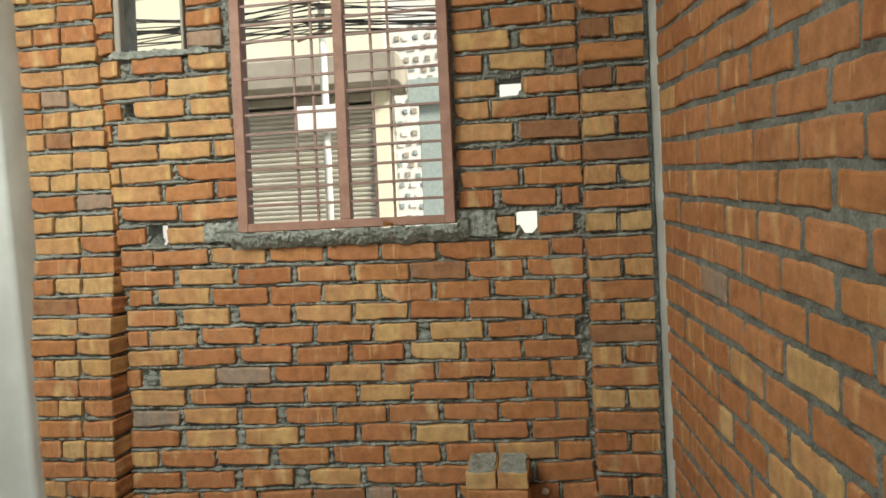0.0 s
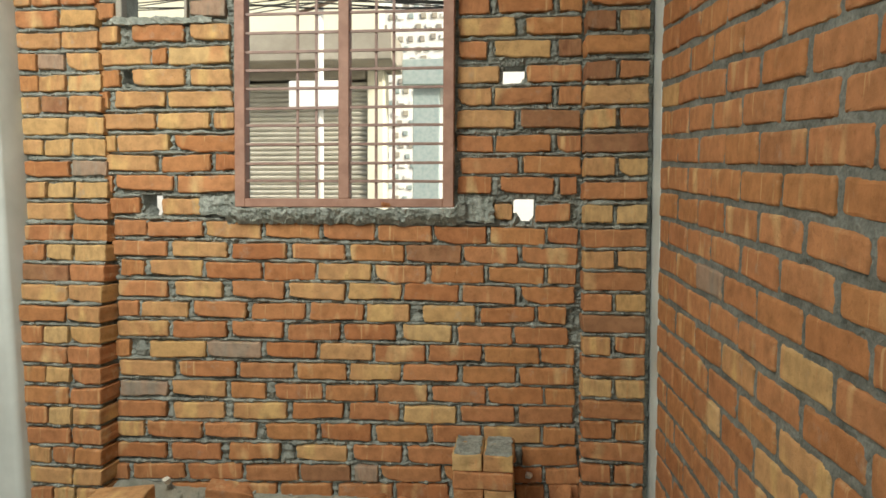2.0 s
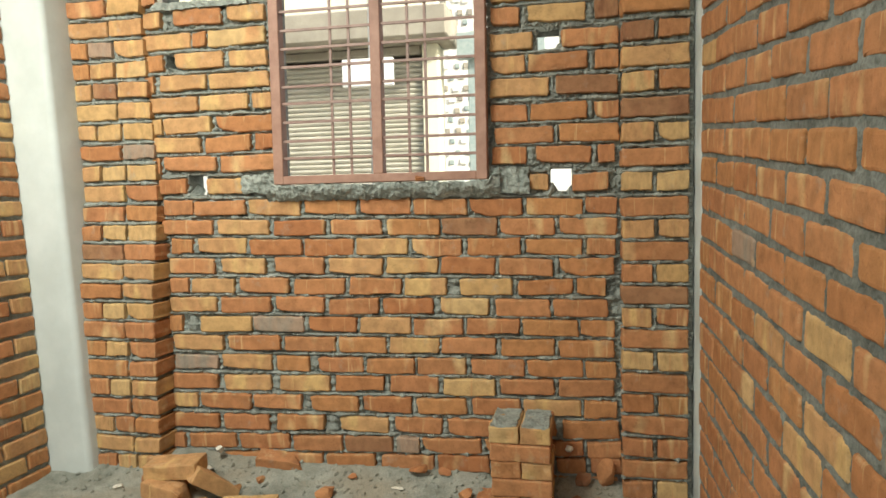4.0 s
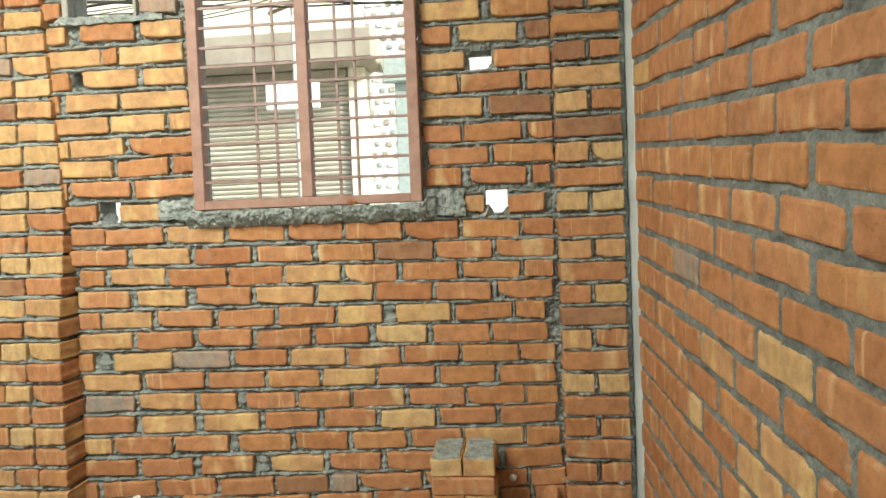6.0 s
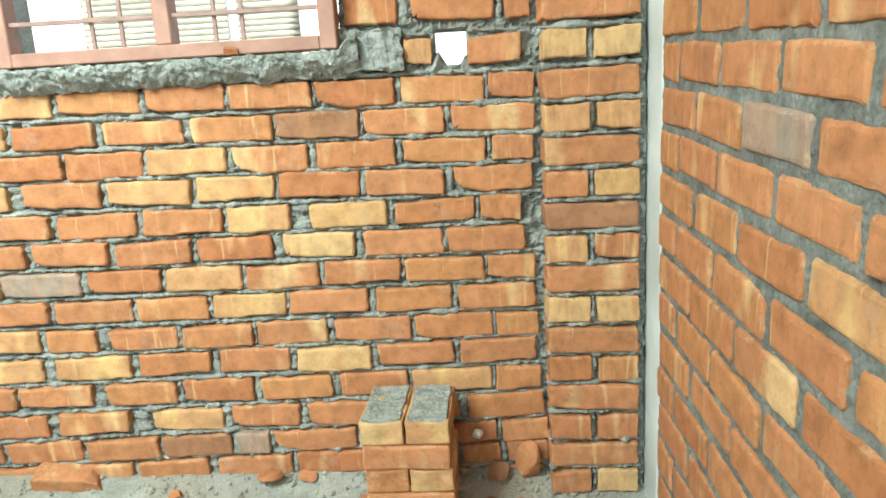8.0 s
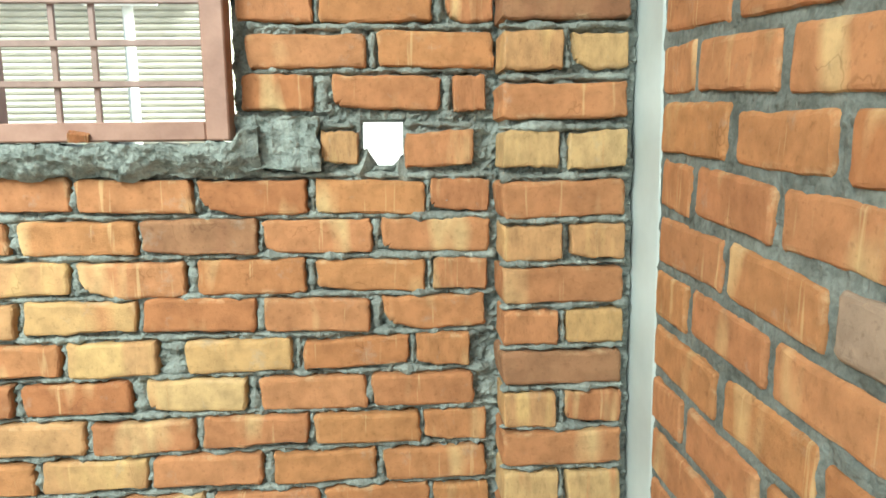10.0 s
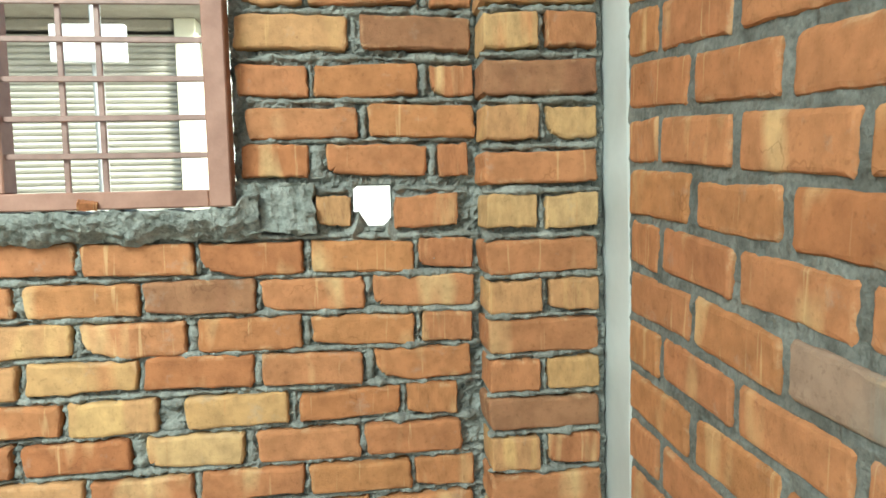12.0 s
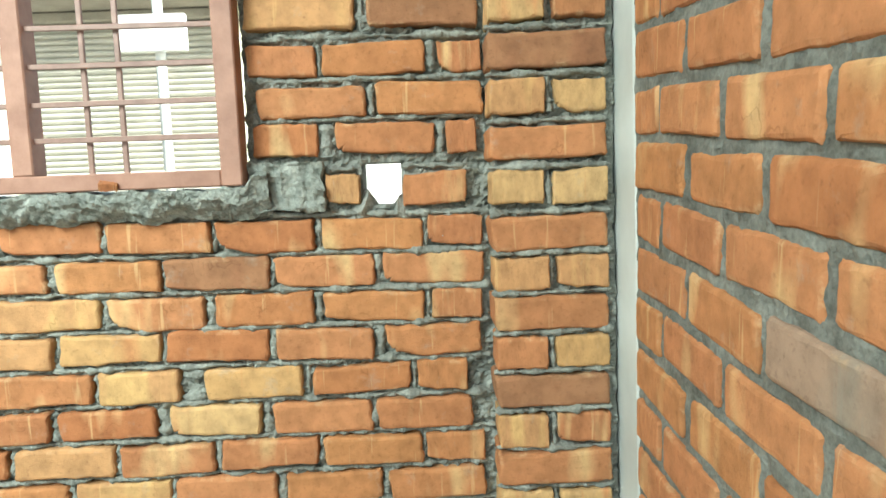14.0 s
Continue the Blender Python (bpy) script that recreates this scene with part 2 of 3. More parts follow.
def brick_mesh(seed, mat, chip=0, wear=1.0):
    """A brick whose face looks along -y: bowed and crumbled arrises, rounded edges, now and then a broken corner."""
    rnd = random.Random(seed)
    bow = [rnd.uniform(-0.003, 0.003) for _ in range(4)]
    ring = []
    for a, c in OUTLINE:
        x, z = a * BL / 2, c * BH / 2
        x += bow[0] * c + wear * rnd.uniform(-0.0022, 0.0018) + wear * 0.0035 * noise.noise((a * 3.0, c * 3.0, seed * 1.7))
        z += bow[1] * a + bow[2] * (1 - a * a) * 0.8 + wear * rnd.uniform(-0.0014, 0.0012) + wear * 0.0045 * noise.noise((a * 4.5, c * 2.0, seed * 2.3 + 9))
        ring.append([x, z])
    if chip:
        k = rnd.choice((0, 8, 16, 24))
        for o in range(-3, 4):
            q = ring[(k + o) % len(ring)]
            bite = chip * (1 - abs(o) / 4) * rnd.uniform(0.6, 1.0)
            q[0] *= 1 - 0.07 * bite
            q[1] *= 1 - 0.26 * bite
    n = len(ring)
    verts = []
    for s, y in ((0.0085, -0.0062), (0.0034, -0.0046), (0.0006, -0.0005), (0.0, 0.008), (0.0, BD)):
        for x, z in ring:
            m = max(abs(x), 1e-5)
            r = s * rnd.uniform(0.65, 1.35)
            verts.append((x - r * math.copysign(min(1.0, m / (BL * 0.3)), x), y + (rnd.uniform(-0.0003, 0.0003) if y < 0.001 else 0), z - r * max(-1.0, min(1.0, z / (BH * 0.3)))))
    faces = [tuple(range(n))]
    for r in range(4):
        for i in range(n):
            j = (i + 1) % n
            faces.append((r * n + j, r * n + i, (r + 1) * n + i, (r + 1) * n + j))
    return mesh_of("brick", verts, faces, mat)


BRICKS = {t: [brick_mesh(11 * i + 7, mat, chip=(0, 0, 1, 0, 2, 0, 1, 0.5, 2, 0, 0, 1.5, 0, 0.7)[i]) for i in range(14)] for t, mat in TONES.items()}
NEAT = {t: [brick_mesh(13 * i + 3, mat, chip=(0, 0.4, 0, 0.8, 0, 0)[i % 6], wear=0.5) for i in range(12)] for t, mat in TONES.items()}
dice = random.Random(5)


def lay(parent, m, length, tone="r", high=1.0, deep=1.0, neat=False):
    """One brick of that length, centred on the pose m, its face along -y."""
    ob = part("brick", NEAT[tone][dice.randrange(12)] if neat else BRICKS[tone][dice.randrange(14)], parent)
    ob.matrix_basis = m @ Matrix.Diagonal((length / BL, deep, high * dice.uniform(0.94, 1.05), 1))
    return ob


def tone_of(p_yellow=0.05, p_pale=0.14):
    r = dice.random()
    return "y" if r < p_yellow else "p" if r < p_yellow + p_pale else "d" if r > 0.985 else "r"


# ---- setting: floor ----
FLOOR = -0.08


def floor_z(x, y):
    bank = 0.085 * max(0.0, min(1.0, (y - 2.72) / 0.25)) ** 1.5
    left = 0.03 * max(0.0, min(1.0, (-x - 1.0) / 0.5)) * max(0.0, min(1.0, (y - 2.2) / 0.3))
    near = max(0.0, min(1.0, (y - 1.2) / 0.8))
    return FLOOR + bank + left + near * (0.012 * noise.noise((x * 5, y * 5, 0)) + 0.007 * noise.noise((x * 17, y * 17, 3)) + 0.004 * noise.noise((x * 48, y * 48, 9)))


def floor_mesh():
    xs = list(np.arange(-2.6, 1.0, 0.02))
    ys = list(np.arange(-2.6, 1.2, 0.2)) + list(np.arange(1.2, 3.12, 0.016))
    verts = [(x, y, floor_z(x, y)) for y in ys for x in xs]
    w = len(xs)
    return mesh_of("floor", verts, [(j * w + i, j * w + i + 1, (j + 1) * w + i + 1, (j + 1) * w + i) for j in range(len(ys) - 1) for i in range(w - 1)], DUST, True)


tagged(part("floor", floor_mesh()), "bare ground covered with grey cement dust and rubble", "floor", kind="structure")

# ---- setting: wall with the window ----
FACE = 2.985
CORE = FACE + 0.020
HOLES = [(-1.04, -0.088, 1.27, 2.36), (-1.575, -1.28, 2.11, 2.405), (0.168, 0.258, 1.225, 1.322), (0.118, 0.212, 1.805, 1.885), (-1.49, -1.40, 1.245, 1.338), (-1.582, -1.532, 1.832, 1.895)]
north = part("wall_north", holed_sheet("wall_north", -2.3, 0.95, -0.15, 2.95, HOLES, 0.11, 0.0075, 0.0165, MORTAR, lambda u, w, d: (u, CORE + d, w)))
tagged(north, "unplastered red brick wall with rough grey mortar joints", "wall", kind="structure")


def flat(x, z, y=FACE, tilt=None):
    return pose(x, y + dice.uniform(-0.004, 0.005), z, dice.uniform(-1.5, 1.5), dice.uniform(-0.9, 0.9) if tilt is None else tilt, dice.uniform(-1.2, 1.2))


def run(z, *pieces, y=FACE, parent=north):
    """A course given brick by brick: (from, to) or (from, to, tone)."""
    if parent is north and pieces:
        gaps = [i + 1 for i, (p, q) in enumerate(zip(pieces, pieces[1:])) if q[0] - p[1] > 0.08]
        for i, j in zip([0] + gaps, gaps + [len(pieces)]):
            BEDS.append((pieces[i][0], pieces[j - 1][1], z + 0.047, z + 0.047, y + 0.018))
        for p, q in zip(pieces, pieces[1:]):
            if q[0] - p[1] < 0.06:
                PERPENDS.append(((p[1] + q[0]) / 2, z, y + 0.018, max(0.008, (q[0] - p[1]) / 2)))
    for p in pieces:
        lay(parent, flat((p[0] + p[1]) / 2, z + dice.uniform(-0.003, 0.003), y), p[1] - p[0], p[2] if len(p) > 2 else tone_of())


BEDS, PERPENDS = [], []


def mortar_rolls(beds, perpends, parent):
    """Mortar squeezed out of the joints: lumpy rolls that swell, thin out and break off along each joint."""
    sides = 7

    def roll(p, q, out, radius, seed):
        p, q = Vector(p), Vector(q)
        along = (q - p).normalized()
        across = Vector((-along.z, 0, along.x))
        n = max(3, int((q - p).length / 0.0065))
        verts, faces = [], []
        for i in range(n + 1):
            c = p.lerp(q, i / n)
            k = c.x * 9 + c.z * 21 + seed
            swell = 0.70 + 0.75 * noise.noise((k * 2.3, seed, 0)) + 0.45 * noise.noise((k * 7.0, seed, 4)) - (0.35 if i in (0, n) else 0)
            shift = 0.0045 * noise.noise((k * 1.6, seed, 9))
            for j in range(sides):
                a = math.pi * j / (sides - 1)
                g = 1 + 0.28 * noise.noise((k * 11.0, j * 0.9, seed + 3))
                w = c + across * (math.cos(a) * radius * max(0.25, swell) * g + shift)
                verts.append((w.x, w.y - math.sin(a) * out * max(-0.2, swell) * g, w.z))
        for i in range(n):
            for j in range(sides - 1):
                a = i * sides + j
                faces.append((a, a + 1, a + sides + 1, a + sides))
        part("mortar_joint", mesh_of("mortar_joint", verts, faces, MORTAR, True), parent)

    for i, (x0, x1, z0, z1, y) in enumerate(beds):
        roll((x0, y, z0), (x1, y, z1), 0.021, 0.0105, i * 3.7)
    for i, (x, z, y, wide) in enumerate(perpends):
        roll((x, y, z - 0.036), (x, y, z + 0.036), 0.017, wide, i * 1.9 + 50)


def course(z0, z1, *pieces):
    """A course below the sill, falling or rising from z0 at x = -1.6 to z1 at x = 0.43: (from, to) or (from, to, tone)."""
    slope = math.degrees(math.atan((z0 - z1) / 2.03))
    BEDS.append((-1.63, 0.455, z0 + 0.045, z1 + 0.043, FACE + 0.018))
    for p, q in zip(pieces, pieces[1:]):
        x = (p[1] + q[0]) / 2
        PERPENDS.append((x, z0 + (z1 - z0) * (x + 1.6) / 2.03, FACE + 0.018, max(0.008, min(0.03, (q[0] - p[1]) / 2))))
    for p in pieces:
        mid = (p[0] + p[1]) / 2
        z = z0 + (z1 - z0) * (mid + 1.6) / 2.03
        lay(north, flat(mid, z + dice.uniform(-0.003, 0.003), FACE, slope + dice.uniform(-0.9, 0.9)), p[1] - p[0] + 0.006, p[2] if len(p) > 2 else tone_of(0.0, 0.05), dice.uniform(0.95, 1.04))


course(1.189, 1.159, (-1.620, -1.473), (-1.459, -1.212), (-1.190, -0.944, "p"), (-0.918, -0.681), (-0.655, -0.433), (-0.413, -0.184), (-0.167, 0.051), (0.074, 0.300), (0.315, 0.436))
course(1.097, 1.074, (-1.627, -1.379), (-1.345, -1.099, "p"), (-1.066, -0.830), (-0.795, -0.565), (-0.532, -0.304), (-0.289, -0.057, "d"), (-0.038, 0.185), (0.208, 0.436))
course(1.007, 0.990, (-1.589, -1.487), (-1.452, -1.216, "p"), (-1.188, -0.941), (-0.923, -0.696), (-0.677, -0.448, "p"), (-0.423, -0.210), (-0.179, 0.041), (0.069, 0.296), (0.320, 0.430))
course(0.915, 0.908, (-1.602, -1.378, "r"), (-1.335, -1.124, "p"), (-1.069, -0.840), (-0.808, -0.566, "p"), (-0.541, -0.316, "y"), (-0.296, -0.068), (-0.044, 0.176), (0.210, 0.426))
course(0.822, 0.823, (-1.603, -1.515), (-1.494, -1.284, "p"), (-1.248, -1.012), (-0.979, -0.744), (-0.713, -0.482), (-0.461, -0.278, "p"), (-0.214, 0.005, "y"), (0.035, 0.258), (0.280, 0.391))
course(0.734, 0.736, (-1.610, -1.376, "p"), (-1.347, -1.102), (-1.072, -0.844), (-0.815, -0.588), (-0.562, -0.341), (-0.303, -0.098, "y"), (-0.062, 0.164), (0.183, 0.400))
course(0.645, 0.651, (-1.617, -1.558), (-1.455, -1.197, "y"), (-1.183, -0.943, "g"), (-0.916, -0.696), (-0.670, -0.444), (-0.424, -0.209), (-0.187, 0.034), (0.053, 0.280), (0.294, 0.427))
course(0.551, 0.566, (-1.600, -1.351, "p"), (-1.317, -1.064), (-1.036, -0.798), (-0.774, -0.558), (-0.537, -0.318), (-0.301, -0.070), (-0.039, 0.182), (0.205, 0.425))
course(0.460, 0.477, (-1.601, -1.381, "g"), (-1.352, -1.111, "p"), (-1.078, -0.924), (-0.873, -0.666), (-0.645, -0.430), (-0.412, -0.199), (-0.172, 0.052), (0.071, 0.298), (0.314, 0.432))
course(0.364, 0.396, (-1.614, -1.387), (-1.344, -1.117, "p"), (-1.067, -0.829), (-0.795, -0.574), (-0.538, -0.326), (-0.296, -0.074, "y"), (-0.045, 0.177), (0.203, 0.426))
course(0.269, 0.308, (-1.616, -1.497, "p"), (-1.473, -1.221), (-1.199, -0.970), (-0.916, -0.696), (-0.667, -0.450), (-0.417, -0.201), (-0.169, 0.035), (0.054, 0.289), (0.307, 0.435))
course(0.173, 0.219, (-1.623, -1.392), (-1.357, -1.134), (-1.086, -0.861), (-0.780, -0.557, "p"), (-0.523, -0.313), (-0.278, -0.076), (-0.040, 0.184), (0.218, 0.444))
course(0.077, 0.139, (-1.630, -1.570), (-1.540, -1.305), (-1.277, -1.036), (-1.009, -0.777), (-0.759, -0.540, "d"), (-0.515, -0.417, "g"), (-0.397, -0.139), (-0.115, 0.147), (0.170, 0.296), (0.319, 0.454))
course(-0.014, 0.065, (-1.607, -1.458), (-1.428, -1.140), (-1.097, -0.876), (-0.849, -0.623), (-0.589, -0.353), (-0.328, -0.105), (-0.069, 0.168), (0.191, 0.306), (0.333, 0.452))
course(-0.095, -0.02, (-1.55, -1.33), (-1.30, -1.06), (-1.03, -0.80), (-0.77, -0.54), (-0.51, -0.28), (-0.25, -0.02), (0.01, 0.24), (0.27, 0.44))

# panel between the left pier and the window
run(1.285, (-1.637, -1.50), (-1.397, -1.216, "p"))
run(1.385, (-1.668, -1.628), (-1.615, -1.345, "r"), (-1.323, -1.052, "r"))
run(1.478, (-1.66, -1.42, "p"), (-1.397, -1.171, "r"), (-1.145, -1.052))
run(1.565, (-1.676, -1.61, "y"), (-1.60, -1.363, "p"), (-1.334, -1.055, "r"))
run(1.664, (-1.676, -1.425, "p"), (-1.413, -1.174, "p"), (-1.154, -1.06, "p"))
run(1.760, (-1.69, -1.645, "r"), (-1.61, -1.378, "p"), (-1.364, -1.07, "p"))
run(1.855, (-1.692, -1.59, "r"), (-1.527, -1.288, "p"), (-1.26, -1.075, "p"))
run(1.953, (-1.70, -1.446, "p"), (-1.437, -1.372), (-1.36, -1.078, "y"))
run(2.052, (-1.68, -1.595, "p"), (-1.531, -1.29, "r"), (-1.262, -1.08, "p"))
for z in (2.155, 2.25, 2.345):
    run(z, (-1.705, -1.612, "r"), (-1.262, -1.10, "g" if z < 2.2 else "r"))

# panel between the window and the corner pier
run(1.262, (0.085, 0.163), (0.261, 0.406, "r"))
run(1.375, (-0.071, 0.074), (0.111, 0.337, "r"), (0.364, 0.432, "r"))
run(1.463, (-0.057, 0.186, "r"), (0.209, 0.449, "r"))
run(1.555, (-0.075, 0.079, "r"), (0.092, 0.323, "r"), (0.35, 0.448, "r"))
run(1.657, (-0.075, 0.168, "p"), (0.196, 0.444, "d"))
run(1.754, (-0.072, 0.072, "p"), (0.086, 0.327, "r"), (0.354, 0.447, "r"))
run(1.848, (-0.073, 0.105, "p"), (0.22, 0.448, "r"))
run(1.950, (-0.07, 0.05), (0.085, 0.318, "y"), (0.353, 0.447, "d"))
run(2.045, (-0.07, 0.17), (0.216, 0.447, "r"))
run(2.140, (-0.07, 0.06), (0.098, 0.325), (0.354, 0.447))
run(2.235, (-0.07, 0.168), (0.20, 0.447))
run(2.330, (-0.07, 0.06), (0.09, 0.32), (0.347, 0.447))
for j, z in enumerate((2.43, 2.525, 2.62, 2.715, 2.81)):
    edges = [-0.95 + 0.25 * i + 0.12 * (j % 2) for i in range(6)]
    run(z, *[(p, p + 0.236) for p in edges if p + 0.236 < 0.45 and (z > 2.55 or p > 0.1)])


mortar_rolls(BEDS, PERPENDS, north)


def lump(name, x0, x1, y0, y1, z0, z1, mat, seed, amp, step=0.016):
    """A trowelled mass of cement: a box rounded and roughened by noise."""
    bm = bmesh.new()
    bmesh.ops.create_cube(bm, size=1.0, matrix=Matrix.LocRotScale(((x0 + x1) / 2, (y0 + y1) / 2, (z0 + z1) / 2), None, (x1 - x0, y1 - y0, z1 - z0)))
    for axis, size in enumerate((x1 - x0, y1 - y0, z1 - z0)):
        lo = (x0, y0, z0)[axis]
        for i in range(1, max(2, round(size / step))):
            co, no = [0, 0, 0], [0, 0, 0]
            co[axis], no[axis] = lo + size * i / max(2, round(size / step)), 1
            bmesh.ops.bisect_plane(bm, geom=bm.verts[:] + bm.edges[:] + bm.faces[:], plane_co=co, plane_no=no)
    bm.normal_update()
    for v in bm.verts:
        p = v.co
        k = amp * (noise.noise(p * 22 + Vector((seed, 0, 0))) + 0.8 * noise.noise(p * 55 + Vector((0, seed, 0))))
        v.co = p + v.normal * (k - amp * 0.3)
    me = bpy.data.meshes.new(name)
    bm.to_mesh(me)
    bm.free()
    me.materials.append(mat)
    return me


def sill_mesh():
    """Cement bed under the window: sloped crumbly top, ragged lower edge, ends feathered on to the wall."""
    xs = np.arange(-1.09, -0.03, 0.0055)
    verts, prof = [], 24
    for x in xs:
        out = max(0.0, -1.045 - x, x + 0.082)
        feather = min(1.0, out / 0.16)
        top = 1.276 + 0.012 * noise.noise((x * 14, 2, 0)) + 0.006 * noise.noise((x * 60, 5, 0)) + 0.030 * min(1.0, out / 0.02)
        bottom = 1.207 + 0.014 * noise.noise((x * 15, 7, 0)) + 0.006 * noise.noise((x * 70, 1, 0)) + 0.012 * feather
        for j in range(prof):
            s = j / (prof - 1)
            if s <= 0.25:
                y, z = 3.06 - 0.135 * s / 0.25 + 0.035 * feather * s / 0.25, top
            else:
                t = (s - 0.25) / 0.75
                y, z = 2.925 + 0.035 * feather + 0.05 * t * t, top + (bottom - top) * t
            fade = 1.0 if 0 < j < prof - 1 else 0.3
            k = fade * (0.009 * noise.noise((x * 26, z * 30, 4)) + 0.008 * noise.noise((x * 75, z * 80, 8)) + 0.006 * noise.noise((x * 170, z * 170, 2)))
            verts.append((x, y + k, z + 0.5 * k))
    n = len(xs)
    return mesh_of("window_sill", verts, [(i * prof + j, i * prof + j + 1, (i + 1) * prof + j + 1, (i + 1) * prof + j) for i in range(n - 1) for j in range(prof - 1)], SILL, True)


# ---- window ----
window = tagged(new("window_1"), "steel window frame in red oxide primer with a welded grille", "window", kind="structure")
WX0, WX1, WZ0, WZ1, WY = -1.035, -0.084, 1.280, 2.362, 2.925
FW = 0.046
frame_part = new("window_frame")
frame_part.parent = window
for x0, x1, z0, z1 in ((WX0, WX0 + FW, WZ0, WZ1), (WX1 - FW, WX1, WZ0, WZ1), (WX0 + FW, WX1 - FW, WZ0, WZ0 + FW * 0.8), (WX0 + FW, WX1 - FW, WZ1 - FW, WZ1), (-0.577, -0.531, WZ0 + FW * 0.8, WZ1 - FW)):
    part("frame_member", box_mesh("frame_member", x0, x1, WY, WY + 0.055, z0, z1, PRIMER, 0.003), frame_part)
rail = box_mesh("grille_bar", WX0 + FW - 0.005, WX1 - FW + 0.005, -0.004, 0.004, -0.006, 0.006, BARS, 0.0015)
for i in range(12):
    b = part("grille_bar", rail, window)
    b.location = (0, WY + 0.018, WZ0 + FW * 0.8 + 0.073 + i * 0.0795)
    b.rotation_euler = (0, radians(dice.uniform(-0.25, 0.25)), 0)
upright = box_mesh("grille_upright", -0.006, 0.006, -0.004, 0.004, WZ0 + 0.03, WZ1 - 0.04, BARS, 0.0015)
for x in (-0.763, -0.680, -0.419, -0.343):
    b = part("grille_upright", upright, window)
    b.location = (x, WY + 0.030, 0)
for x0, x1, z0, z1, sd in ((-0.088, 0.086, 1.218, 1.328, 5.0), (-1.215, -1.035, 1.245, 1.330, 8.0)):
    part("sill_end", lump("sill_end", x0, x1, 2.962, 3.03, z0, z1, SILL, sd, 0.016, 0.008), window, "trowelled dark cement patch")
part("window_sill", sill_mesh(), window, "rough bed of grey cement under the frame")
chip = part("brick_chip", brick_mesh(401, RED, 2), window)
chip.matrix_basis = pose(-0.37, 2.915, 1.286, 20, 5, 15) @ Matrix.Diagonal((0.16, 0.3, 0.26, 1))

vent = tagged(new("window_2"), "small square opening with a bare concrete surround", "vent opening", kind="structure")
for x0, x1, z0, z1 in ((-1.600, -1.572, 2.10, 2.41), (-1.283, -1.270, 2.10, 2.41)):
    part("window_jamb", box_mesh("window_jamb", x0, x1, 2.972, 3.02, z0, z1, STREET, 0.004), vent)
part("window_ledge", lump("window_ledge", -1.63, -1.15, 2.965, 3.05, 2.085, 2.118, SILL, 3.0, 0.012), vent)

lintel = tagged(part("lintel", lump("lintel", -1.74, 0.08, 2.95, 3.09, 2.40, 2.56, SILL, 9.0, 0.007, 0.03)), "rough cement lintel over the openings", "lintel", kind="structure")

# ---- piers ----
pier_e = tagged(part("pier_east", holed_sheet("pier_east", 0.462, 0.722, -0.12, 2.95, [], 0.12, 0.0075, 0.0155, MORTAR, lambda u, w, d: (u, 2.911 + d, w), 20.0)), "brick pier of alternating headers and stretchers", "pier", kind="structure")
PAIRS = {-1: "yy", -3: "py", -5: "yr", 3: "ry", 5: "pr", 7: "yy", 13: "ry", 11: "rr", 1: "pp", -7: "dr", -9: "dp"}
for k in range(-16, 14):
    z = 1.155 - 0.0877 * k if k >= 0 else 1.155 - 0.0975 * k
    if k % 2 == 0:
        run(z, (0.453, 0.704, {-4: "d", -6: "p", 4: "d", -2: "r", 8: "r"}.get(k, "r")), y=2.888, parent=pier_e)
    else:
        t = PAIRS.get(k, "rr")
        s = dice.uniform(-0.006, 0.006)
        run(z, (0.455, 0.570 + s, t[0]), (0.588 + s, 0.704, t[1]), y=2.888, parent=pier_e)


mortar_rolls([(0.448, 0.712, 1.155 - (0.0877 if k > 0 else 0.0975) * k + 0.045, 1.155 - (0.0877 if k > 0 else 0.0975) * k + 0.045, 2.904) for k in range(-16, 14)],
             [(0.579, 1.155 - (0.0877 if k > 0 else 0.0975) * k, 2.904, 0.009) for k in range(-15, 14, 2)], pier_e)


def west_edges(z):
    """Left and right edge and face of the leaning pier by the concrete column."""
    return -1.96 - 0.08 * z, -1.61 - 0.06 * max(0.0, z - 1.0), 2.865 + 0.095 * max(0.0, min(1.0, (z - 0.8) / 0.5))


pier_w = tagged(part("pier_west", holed_sheet("pier_west", 0, 1, -0.12, 2.95, [], 0.25, 0.016, 0.013, MORTAR, lambda u, w, d: (west_edges(w)[0] + 0.01 + u * (west_edges(w)[1] - west_edges(w)[0] - 0.038), west_edges(w)[2] + 0.018 + d, w), 40.0)), "leaning brick pier with ragged mortar joints", "pier", kind="structure")
for k in range(-18, 14):
    z = 1.165 - (0.0895 if k >= 0 else 0.0955) * k
    a, b, y = west_edges(z)
    side = {0: "rr", 1: "ryy", 2: "dr", 3: "pp", 4: "rp", 5: "ryy", 6: "rr", 7: "ryr", 8: "rr", 9: "ryp", 10: "rr", 11: "prr", 12: "pp", 13: "ryp", -1: "pr", -2: "pyy", -3: "rg", -4: "pyy", -5: "yp", -6: "pdp", -7: "rpy", -8: "rgp", -9: "pp", -10: "ry"}.get(k, "prr"[:2 + k % 2])
    share = {2: (0.60, 0.40), 3: (0.33, 0.30, 0.37)}[len(side)]
    p = a
    for t, s in zip(side, share):
        q = p + s * (b - a)
        ob = lay(pier_w, flat((p + q) / 2, z, y, 1.0), q - p - 0.012, t, 1.0, 1.0 if s != share[-1] else (FACE - y + 0.03) / BD)
        p = q

mortar_rolls([(west_edges(z)[0], west_edges(z)[1] - 0.01, z + 0.046, z + 0.043, west_edges(z)[2] + 0.016) for z in [1.165 - (0.0895 if k >= 0 else 0.0955) * k for k in range(-18, 14)]], [], pier_w)

